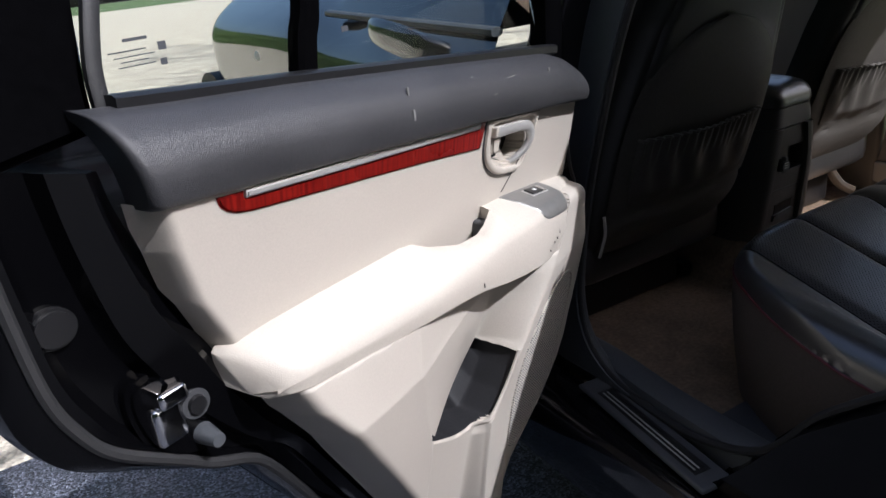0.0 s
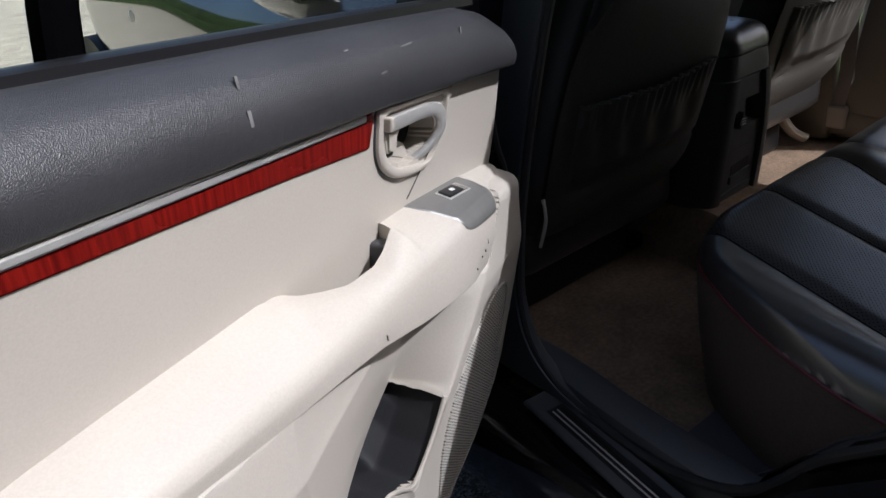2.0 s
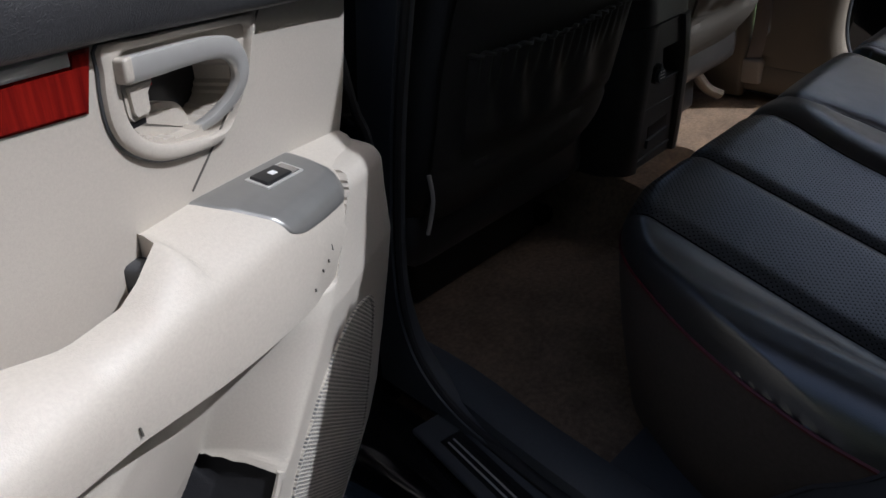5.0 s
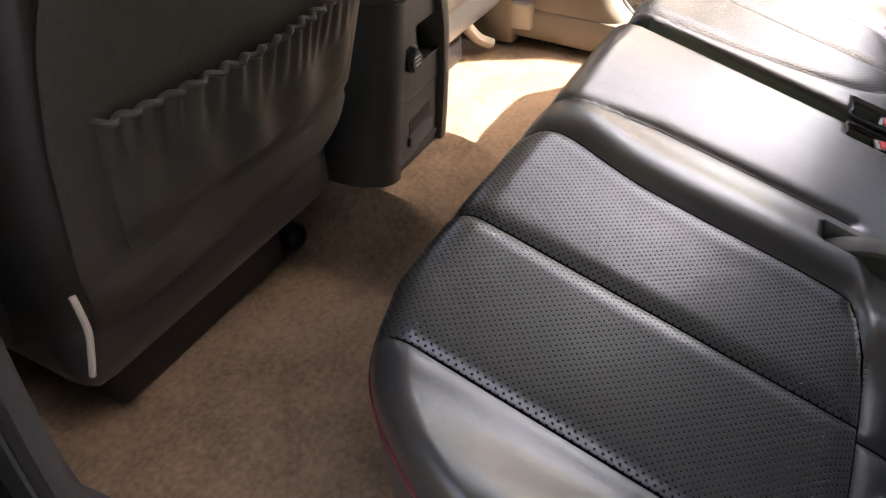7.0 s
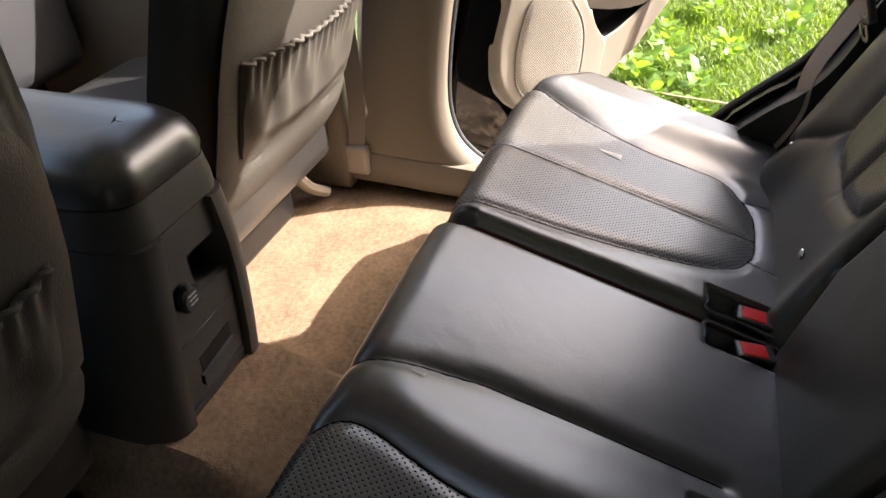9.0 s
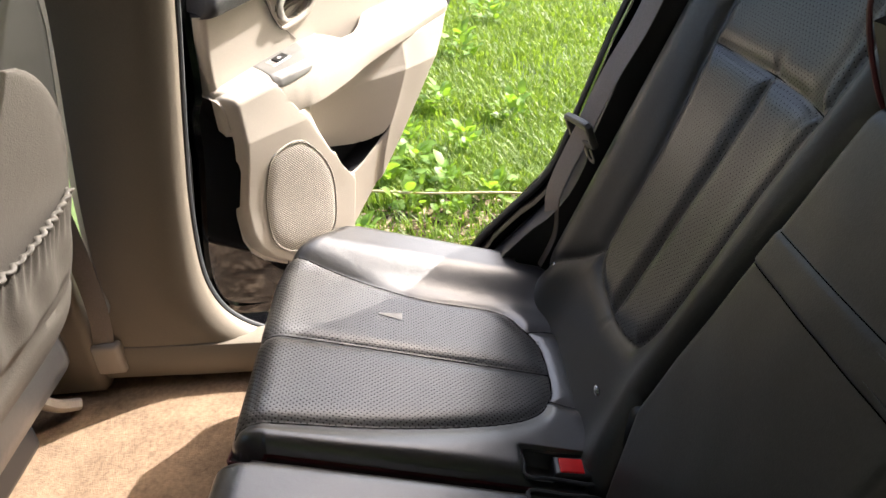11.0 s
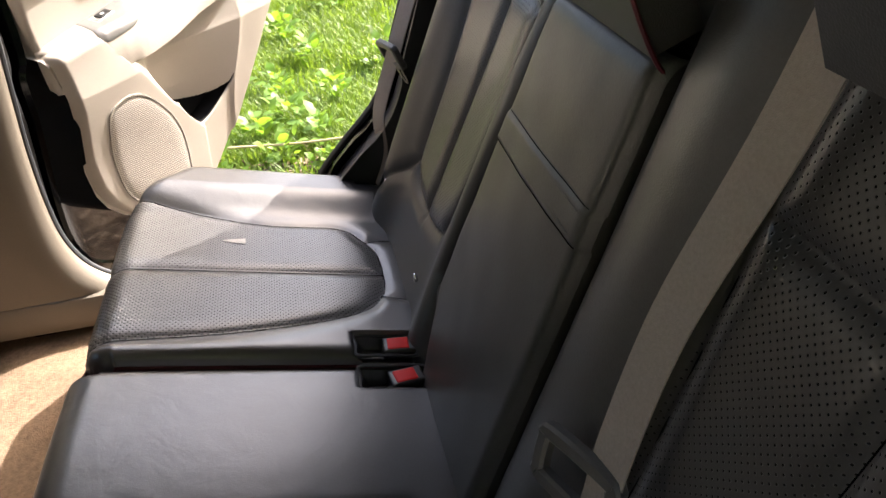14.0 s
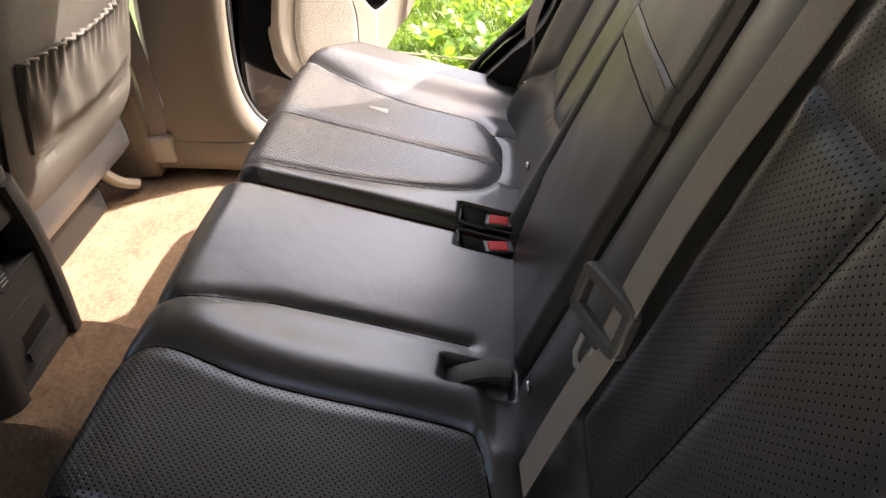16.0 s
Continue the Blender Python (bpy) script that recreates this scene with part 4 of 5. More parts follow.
def cushion(seat, x0, x1, front, shape, perf, holes, seams):
    nx, ny = int(abs(x1 - x0) / 0.0042), 128
    back = -0.50

    def surface(x, y):
        z = 0.818 + 0.305 * y + shape(x, y)
        near, reach = 0.0, 0.0
        for d, r in ((front(x) - y, 0.050), (x - x0, 0.050 if x0 < 0 else 0.028), (x1 - x, 0.028), (y - back + 0.01, 0.05)):
            if d < r:
                near += ((r - d) / r) ** 2
                reach = max(reach, r)
        z -= reach * (1 - math.sqrt(max(0.0, 1 - near)))
        for (hx, hy, wx, wy, dp) in holes:
            q = max(abs(x - hx) / wx, abs(y - hy) / wy)
            z -= dp * (1 - sst(0.92, 1.08, q))
        return Vector((x, y, z))

    def cell(i, j):
        s = i / nx
        s = s - 0.10 * math.sin(2 * math.pi * s) / (2 * math.pi)
        x = lerp(x0, x1, s)
        t = 1 - (1 - j / ny) ** 1.35
        return surface(x, lerp(back, front(x), t))

    pts = [[cell(i, j) for i in range(nx + 1)] for j in range(ny + 1)]
    kinds = {"cover": bmesh.new(), "perforated_panel": bmesh.new()}
    cache = {k: {} for k in kinds}
    bend = lambda a, b: (pts[a][min(b + 1, nx)] - pts[a][max(b - 1, 0)]).cross(pts[min(a + 1, ny)][b] - pts[max(a - 1, 0)][b]).normalized()
    for j in range(ny):
        for i in range(nx):
            c = (pts[j][i] + pts[j + 1][i + 1]) / 2
            k = "perforated_panel" if perf(c.x, c.y) else "cover"
            vs = []
            for a, b in ((j, i), (j, i + 1), (j + 1, i + 1), (j + 1, i)):
                if (a, b) not in cache[k]:
                    cache[k][(a, b)] = kinds[k].verts.new(pts[a][b])
                vs.append(cache[k][(a, b)])
            kinds[k].faces.new(vs)
    for k, bm in kinds.items():
        for f in bm.faces:
            f.smooth = True
            if f.normal.z < 0:
                f.normal_flip()
        if k == "cover":
            seat = ob = part("cushion", bm, LEATHER, seat, "smooth creased black leather cushion", sharp=0)
        else:
            ob = part(k, bm, PERF, seat, "finely perforated black leather", sharp=0)
        ob.data.normals_split_custom_set_from_vertices([bend(a, b) for a, b in cache[k]])
    rim = [pts[j][0] for j in range(ny + 1)] + [pts[ny][i] for i in range(1, nx)] + [pts[j][nx] for j in range(ny, -1, -1)]
    mid = Vector(((x0 + x1) / 2, -0.2, 0))
    def ring(drop, pull):
        return [Vector((p.x + (mid.x - p.x) * pull, p.y + (mid.y - p.y) * pull, p.z - drop)) for p in rim]
    bm = bmesh.new()
    prev = None
    for drop, pull in ((0.0, 0.0), (0.025, -0.004), (0.07, 0.0), (0.14, 0.012), (0.20, 0.03), (0.29, 0.06)):
        row = [bm.verts.new(p) for p in ring(drop, pull)]
        if prev:
            for a in range(len(row) - 1):
                bm.faces.new((prev[a], prev[a + 1], row[a + 1], row[a]))
        prev = row
    part("skirt", finish(bm), SKIRT, seat, "brown-grey cloth side of the cushion")
    pipe = [p + Vector((0, 0, 0.0)) for p in rim[::3]]
    part("piping", sweep(pipe, 0.006, 0.006, (0, 0, 1), 6), PIPING, seat, "dark red piping")
    thread(seams, surface, seat, Vector((0, -0.3, 1)).normalized())
    return seat


def left_front(x):
    return piece(L_FRONT, x)


def right_front(x):
    return 0.034 - 0.10 * sst(0.60, 0.84, x) ** 2


L_FRONT = fine([(-0.81, -0.38), (-0.795, -0.28), (-0.765, -0.18), (-0.715, -0.08), (-0.645, 0.0), (-0.56, 0.032), (-0.46, 0.042), (0.0, 0.042), (0.3, 0.042)])
L_IN = fine([(-0.436, -0.30), (-0.42, -0.235), (-0.38, -0.212), (-0.15, -0.209), (-0.02, -0.182), (0.03, -0.205)])
R_IN = fine([(-0.435, 0.42), (-0.404, 0.372), (-0.328, 0.335), (-0.167, 0.299), (-0.003, 0.279), (0.04, 0.262)])
R_OUT = fine([(-0.43, 0.57), (-0.414, 0.597), (-0.369, 0.640), (-0.226, 0.642), (-0.072, 0.680), (0.0, 0.705), (0.04, 0.73)])


def upto(pts, last):
    """A seam given as (y, x) pairs, turned to (x, y) and ended at the cushion's front."""
    return [(x, min(y, last)) for y, x in pts if y <= last + 0.02]


L_SEAMS = Seams([upto(L_IN, 0.036), [(-0.605, 0.0), (-0.605, -0.28), (-0.602, -0.39), (-0.592, -0.425), (-0.566, -0.440), (-0.40, -0.442), (-0.335, -0.440), (L_IN[0][1], L_IN[0][0])],
                 [(-0.402, 0.036), (-0.402, -0.441)], [(-0.098, 0.034), (-0.074, -0.05), (-0.060, -0.12), (-0.058, -0.25), (-0.058, -0.40)], [(-0.42, -0.442), (-0.42, -0.485)]])
R_SEAMS = Seams([upto(R_IN, 0.026)[::-1] + [(0.452, -0.440), (0.50, -0.441), (0.545, -0.438)] + upto(R_OUT, 0.02),
                 [(0.475, 0.026), (0.475, -0.440)], [(0.408, -0.428), (0.400, -0.455), (0.397, -0.485)], [(0.590, -0.420), (0.600, -0.450), (0.604, -0.485)]])


def left_shape(x, y):
    z = L_SEAMS.swell(x, y)
    z += 0.004 * math.sin(math.pi * min(1, max(0, (x + 0.07) / 0.28)))
    z += 0.016 * math.exp(-((x - piece(L_IN, y) - 0.05) / 0.05) ** 2) * sst(0.04, -0.06, y)
    z += (0.020 + 0.17 * max(0.0, -y - 0.03)) * sst(-0.62, -0.735, x)
    z += 0.0006 * noise.noise((x * 11, y * 9, 1.3)) + 0.0002 * noise.noise((x * 38, y * 34, 4.0))
    return z + 0.004


def right_shape(x, y):
    z = R_SEAMS.swell(x, y) + 0.004
    z += 0.034 * sst(0.66, 0.75, x)
    z += 0.006 * sst(piece(R_IN, y), piece(R_IN, y) - 0.05, x)
    z += 0.0006 * noise.noise((x * 11, y * 9, 2.3)) + 0.0002 * noise.noise((x * 38, y * 34, 5.0))
    return z


BENCH = thing("rear_bench_seat", "wide black leather rear bench seat with dark red piping", "car seat")
SINGLE = thing("rear_single_seat", "narrow black leather rear seat beside the open far door", "car seat")
cushion(BENCH, -0.805, 0.222, left_front, left_shape,
        lambda x, y: -0.605 < x < piece(L_IN, y) and -0.441 < y < 0.036, [(0.190, -0.420, 0.026, 0.050, 0.035), (-0.118, -0.415, 0.026, 0.048, 0.03)], L_SEAMS)
cushion(SINGLE, 0.236, 0.83, right_front, right_shape,
        lambda x, y: piece(R_IN, y) < x < piece(R_OUT, y) and -0.440 < y < 0.030, [(0.266, -0.418, 0.024, 0.048, 0.035), (0.80, -0.462, 0.022, 0.034, 0.04)], R_SEAMS)


for seat, shape, cx, cy, size in ((SINGLE, right_shape, 0.568, -0.177, 0.040), (BENCH, left_shape, -0.092, -0.050, 0.018)):
    def rub(s, t):
        x, y = cx + (s - 0.5) * 0.5 * size * (1 - 0.8 * t), cy + (t - 0.5) * size
        return (x, y, 0.8192 + 0.305 * y + shape(x, y))
    bm, _ = grid(rub, 6, 6)
    part("scuff", finish(bm), RUBBED, seat, "small pale scuff on the leather")


def buckle(x, y, z, turn, label):
    b = thing("seat_belt_buckle", label, "buckle", pose(x, y, z - 0.010, 9, 3, turn), group="seat belt buckles")
    part("housing", rbox(-0.019, 0.019, -0.034, 0.022, -0.04, 0.010, 0.005), BLACKP, b, "black plastic housing")
    part("release_button", rbox(-0.0145, 0.0145, -0.022, 0.014, 0.004, 0.0115, 0.003), RED, b, "red release button")
    return b


buckle(0.190, -0.432, 0.690, 10, "black belt buckle with a red button in the cushion recess")
buckle(0.266, -0.432, 0.692, -2, "black belt buckle with a red button in the cushion recess")


def recess_rim(x, y, wx, wy, slope=0.305):
    pts = smooth2([(x - wx, y - wy), (x, y - wy * 1.03), (x + wx, y - wy), (x + wx, y), (x + wx, y + wy), (x, y + wy * 1.03), (x - wx, y + wy), (x - wx, y)], 4)
    path = [(a, b, 0.818 + slope * b + 0.001) for a, b in pts]
    path.append(path[0])
    return sweep(path, 0.006, 0.006, (0, 0, 1), 6)


for hx, hy, wx, wy in ((0.190, -0.420, 0.026, 0.050), (0.266, -0.418, 0.024, 0.048)):
    tagged(part("recess_rim", recess_rim(hx, hy, wx, wy), DARKGREY), "dark plastic rim of the buckle recess", "recess rim", "buckle recess rims")
tagged(part("recess_rim", sweep(spline([(0.80, -0.428, 0.712), (0.778, -0.46, 0.700), (0.80, -0.496, 0.690), (0.822, -0.46, 0.700)], 5, True), 0.007, 0.006, (0, 0, 1), 6), DARKGREY), "dark plastic rim of the belt slot", "recess rim", "buckle recess rims")
loop = thing("belt_loop", "folded grey webbing loop lying in a cushion slot", "belt loop", pose(-0.118, -0.412, 0.692, -17, 0, 4))
part("webbing", sweep(spline([(0.006, 0.045, 0.004), (0.002, 0.02, 0.012), (0.0, -0.02, 0.012), (0.0, -0.05, 0.0)], 6), 0.034, 0.012, (0, 0, 1), 10, 5), mat("dark_webbing", (0.085, 0.078, 0.074), 0.6, grain=0.4, scale=900), loop)


# ---- rear seat backs ----
def seat_back(name, label, ob, x0, x1, z1, lean, shape, perf, y0=-0.539, top_round=0.05, side=0.04, seams=None):
    left, right = (q if callable(q) else (lambda z, q=q: q) for q in (x0, x1))
    nx, nz = max(20, int((right(0.9) - left(0.9)) / 0.0045)), 170
    nrm = Vector((0, 1, lean)).normalized()

    def surface(x, z):
        off = shape(x, z)
        for d, r in ((x - left(z), side), (right(z) - x, side), (z1 - z, top_round), (z - 0.60, 0.05)):
            if d < r:
                off -= r - math.sqrt(max(0.0, r * r - (r - d) ** 2))
        return Vector((x, y0 - lean * (z - 0.80), z)) + nrm * off

    def cell(i, j):
        s = i / nx
        s = s - 0.10 * math.sin(2 * math.pi * s) / (2 * math.pi)
        z = lerp(0.645, z1, j / nz)
        return surface(lerp(left(z), right(z), s), z)

    pts = [[cell(i, j) for i in range(nx + 1)] for j in range(nz + 1)]
    kinds = {"cover": bmesh.new(), "perforated_panel": bmesh.new()}
    cache = {k: {} for k in kinds}
    bend = lambda a, b: (pts[min(a + 1, nz)][b] - pts[max(a - 1, 0)][b]).cross(pts[a][min(b + 1, nx)] - pts[a][max(b - 1, 0)]).normalized()
    for j in range(nz):
        for i in range(nx):
            c = (pts[j][i] + pts[j + 1][i + 1]) / 2
            k = "perforated_panel" if perf and perf(c.x, c.z) else "cover"
            vs = []
            for a, b in ((j, i), (j, i + 1), (j + 1, i + 1), (j + 1, i)):
                if (a, b) not in cache[k]:
                    cache[k][(a, b)] = kinds[k].verts.new(pts[a][b])
                vs.append(cache[k][(a, b)])
            kinds[k].faces.new(vs)
    for k, bm in kinds.items():
        if not bm.faces:
            bm.free()
            continue
        for f in bm.faces:
            f.smooth = True
            f.normal_update()
            if f.normal.y < 0:
                f.normal_flip()
        if k == "cover":
            ob = one = part(name, bm, LEATHER_UP, ob, label, sharp=0)
        else:
            one = part(k, bm, PERF_UP, ob, "finely perforated black leather", sharp=0)
        one.data.normals_split_custom_set_from_vertices([bend(a, b) for a, b in cache[k]])
    rim = [pts[j][0] for j in range(nz + 1)] + [pts[nz][i] for i in range(1, nx)] + [pts[j][nx] for j in range(nz, -1, -1)]
    bm = bmesh.new()
    a = [bm.verts.new(p) for p in rim]
    b = [bm.verts.new(p - nrm * 0.11) for p in rim]
    for i in range(len(rim) - 1):
        bm.faces.new((a[i], a[i + 1], b[i + 1], b[i]))
    bm.faces.new(b)
    part("back_shell", finish(bm), LEATHER_UP, ob)
    if seams:
        thread(seams, surface, ob, nrm, 0.0018 if perf else 0.0014)
    return ob


ARM_SIDE = [(0.64, 0.20), (0.70, 0.222), (0.80, 0.258), (0.90, 0.243), (1.10, 0.205), (1.25, 0.178), (1.45, 0.145)]
R_BACK_IN = fine([(0.806, 0.43), (0.815, 0.385), (0.835, 0.353), (0.92, 0.322), (1.09, 0.302), (1.2, 0.280), (1.42, 0.262)])
R_BACK_OUT = fine([(0.806, 0.50), (0.812, 0.555), (0.83, 0.590), (0.87, 0.603), (1.02, 0.606), (1.2, 0.627), (1.42, 0.640)])
R_BACK_MID = [(0.8, 0.468), (1.06, 0.446), (1.2, 0.440)]


LB_SEAMS = Seams([[(-0.565, 1.36), (-0.565, 0.80), (-0.272, 0.80), (-0.268, 0.95), (-0.252, 1.17), (-0.252, 1.36)], [(-0.565, 1.197), (-0.252, 1.197)], [(-0.408, 1.197), (-0.408, 0.80)]])
RB_SEAMS = Seams([[(x, z) for z, x in R_BACK_IN[::-1]] + [(0.465, 0.803)] + [(x, z) for z, x in R_BACK_OUT], [(0.284, 1.187), (0.44, 1.192), (0.625, 1.187)],
                  [(x, z) for z, x in R_BACK_MID], [(0.598, 0.85), (0.64, 0.806), (0.69, 0.765), (0.74, 0.72)]])


def left_back_shape(x, z):
    o = 0.012 * math.exp(-((x + 0.17) / 0.06) ** 2) + 0.02 * sst(-0.58, -0.70, x)
    return o + LB_SEAMS.swell(x, z, 0.036, 0.011) + 0.005 + 0.0007 * noise.noise((x * 16, z * 12, 7))


def right_back_shape(x, z):
    o = 0.030 * math.exp(-((x - 0.70) / 0.06) ** 2) + 0.020 * math.exp(-((x - 0.27) / 0.05) ** 2)
    return o + RB_SEAMS.swell(x, z, 0.036, 0.012) + 0.006


seat_back("backrest", "smooth black leather backrest", BENCH, -0.765, -0.072, 1.40, 0.40, left_back_shape, lambda x, z: -0.565 < x < -0.256 and z > 0.80, seams=LB_SEAMS)
seat_back("backrest", "smooth black leather backrest", SINGLE, lambda z: piece(ARM_SIDE, z) + 0.010, 0.772, 1.42, 0.475, right_back_shape,
          lambda x, z: piece(R_BACK_IN, z) < x < piece(R_BACK_OUT, z) and z > 0.804, seams=RB_SEAMS)


def arm_shape(x, z):
    o = 0.022 + 0.004 * math.sin(math.pi * (x + 0.05) / 0.28)
    o += 0.003 * (sst(1.054, 1.058, z) - sst(1.092, 1.096, z))
    return o + 0.001 * noise.noise((x * 18, z * 14, 9))


ARM_SEAMS = Seams([[(-0.066, 1.0535), (0.2, 1.0535)], [(-0.066, 1.0965), (0.19, 1.0965)]])
arm = seat_back("folded_armrest", "folded-up black leather armrest with a stitched strap", BENCH, -0.076, lambda z: piece(ARM_SIDE, z), 1.250, 0.40, arm_shape, None, top_round=0.03, side=0.018, seams=ARM_SEAMS)
for dz in (-0.004, 0.021):
    st = [Vector((lerp(-0.055, 0.185, k / 40), -0.539 - 0.40 * (1.067 + dz - 0.80) + 0.0245, 1.067 + dz + 0.0098)) for k in range(41)]
    part("stitching", sweep(st, 0.0012, 0.0012, (0, 0, 1), 5), SLATE, arm, "grey stitching line")


def headrest(seat, xm, zb, width, y, piped=True):
    m = pose(xm, y, zb, -21, 0, 0)
    bm = bmesh.new()
    bmesh.ops.create_cube(bm, size=1)
    bmesh.ops.scale(bm, verts=bm.verts, vec=(width, 0.13, 0.19))
    bmesh.ops.translate(bm, verts=bm.verts, vec=(0, 0, 0.095))
    bmesh.ops.bevel(bm, geom=bm.edges[:], offset=0.052, segments=8, affect="EDGES")
    bm.transform(m)
    h = part("headrest", finish(bm), LEATHER_UP, seat, "smooth black leather headrest")
    for s in (-1, 1) if piped else ():
        p = spline([(s * (width / 2 - 0.05), 0.030, 0.004), (s * (width / 2 - 0.046), 0.054, 0.022), (s * (width / 2 - 0.045), 0.0655, 0.06), (s * (width / 2 - 0.045), 0.0655, 0.13), (s * (width / 2 - 0.046), 0.054, 0.168), (s * (width / 2 - 0.05), 0.02, 0.189)], 6)
        bm = sweep(p, 0.005, 0.005, (1, 0, 0), 6)
        bm.transform(m)
        part("piping", bm, PIPING, h, "dark red piping")
    for s in (-0.05, 0.05):
        bm = sweep([(s, 0, -0.08), (s, 0, 0.02)], 0.012, 0.012, (1, 0, 0), 8)
        bm.transform(m)
        part("post", bm, CHROME, h, "thin metal post")
    return h


headrest(BENCH, 0.050, 1.222, 0.334, -0.775)
headrest(BENCH, -0.385, 1.295, 0.29, -0.765, False)
headrest(SINGLE, 0.50, 1.35, 0.29, -0.835)

# pivot bolts and pivot covers of the seat backs
for x in (0.700, 0.348, -0.188):
    b = bmesh.new()
    bmesh.ops.create_uvsphere(b, u_segments=16, v_segments=8, radius=0.009, matrix=Matrix.Translation((x, -0.503 + (0.012 if x > 0 else 0.02), 0.756)) @ Matrix.Diagonal((1, 0.5, 1, 1)))
    tagged(part("pivot_bolt", finish(b), CHROME), "small round metal pivot bolt on the backrest", "bolt", "pivot bolts")
for x in (0.262, -0.035):
    bm = rbox(x - 0.016, x + 0.020, -0.545, -0.492, 0.66, 0.795, 0.014)
    for q in bm.verts:
        q.co.y -= 0.30 * (q.co.z - 0.70)
    tagged(part("pivot_cover", bm, BLACKP), "black plastic backrest pivot cover", "hinge cover", "pivot covers")


# ---- belts ----
def tongue(parent, m, size=1.0):
    """A belt tongue: a plastic loop round the webbing and a slotted metal plate below."""
    m = m @ Matrix.Scale(size, 4)
    ring = [(-0.040, 0, 0.014), (-0.034, 0, 0.022), (0.034, 0, 0.022), (0.040, 0, 0.014), (0.040, 0, -0.012), (0.034, 0, -0.020), (-0.034, 0, -0.020), (-0.040, 0, -0.012)]
    bm = sweep(spline(ring, 4, True) + [Vector(ring[0])], 0.015, 0.014, (0, 1, 0), 8, 3.5)
    bm.transform(m)
    part("tongue", bm, TONGUE, parent, "dark grey plastic belt tongue")
    slot = [(-0.012, 0, -0.026), (0.012, 0, -0.026), (0.0125, 0, -0.058), (0.006, 0, -0.066), (-0.006, 0, -0.066), (-0.0125, 0, -0.058)]
    bm = sweep([Vector(p) for p in slot + slot[:1]], 0.008, 0.003, (0, 1, 0), 6, 4)
    bm.transform(m)
    part("tongue_plate", bm, SILVER, parent, "slotted grey metal tongue plate")
    bm = rbox(-0.017, 0.017, -0.005, 0.005, -0.034, -0.018, 0.003)
    bm.transform(m)
    part("tongue_root", bm, TONGUE, parent, "dark plastic root of the tongue")


TONGUE = mat("dark_grey_belt_plastic", (0.075, 0.072, 0.07), 0.45, grain=0.2, scale=600, vary=0.1)
belt = thing("seat_belt", "grey-brown belt webbing hanging down the black backrest", "seat belt")
pts = [(-0.282, -0.735, 1.44), (-0.258, -0.695, 1.27), (-0.244, -0.635, 1.11), (-0.262, -0.585, 0.995), (-0.279, -0.560, 0.93), (-0.285, -0.530, 0.86), (-0.288, -0.500, 0.78), (-0.285, -0.475, 0.70)]
part("webbing", sweep(spline(pts, 8), 0.047, 0.003, (-0.12, 1, 0.4), 8, 5), BELT, belt, "ribbed grey-brown webbing")
tongue(belt, Matrix.Translation((-0.246, -0.556, 0.944)) @ Matrix.Rotation(radians(18), 4, "Z") @ Matrix.Rotation(radians(21), 4, "X") @ Matrix.Rotation(radians(6), 4, "Y"), 1.12)
belt = thing("seat_belt", "dark grey belt with its tongue beside the outer backrest", "seat belt")
pts = [(0.765, -0.735, 1.42), (0.765, -0.66, 1.22), (0.775, -0.60, 1.10), (0.782, -0.553, 0.99), (0.80, -0.508, 0.87), (0.80, -0.50, 0.78), (0.80, -0.47, 0.71)]
part("webbing", sweep(spline(pts, 8), 0.046, 0.003, (-0.5, 1, 0.4), 8, 5), BELT, belt, "dark grey webbing")
tongue(belt, Matrix.Translation((0.779, -0.552, 0.998)) @ Matrix.Rotation(radians(-20), 4, "X") @ Matrix.Rotation(radians(15), 4, "Z"))
belt = thing("seat_belt", "grey belt against the centre pillar trim", "seat belt")
part("webbing", sweep(spline([(0.80, 0.50, 1.3), (0.82, 0.475, 1.0), (0.825, 0.47, 0.7), (0.81, 0.48, 0.56)], 6), 0.045, 0.003, (1, 0.1, 0), 8, 5), BELT, belt, "grey webbing")
part("anchor", rbox(0.80, 0.835, 0.445, 0.51, 0.50, 0.58, 0.012), BEIGE, belt, "beige anchor cover")


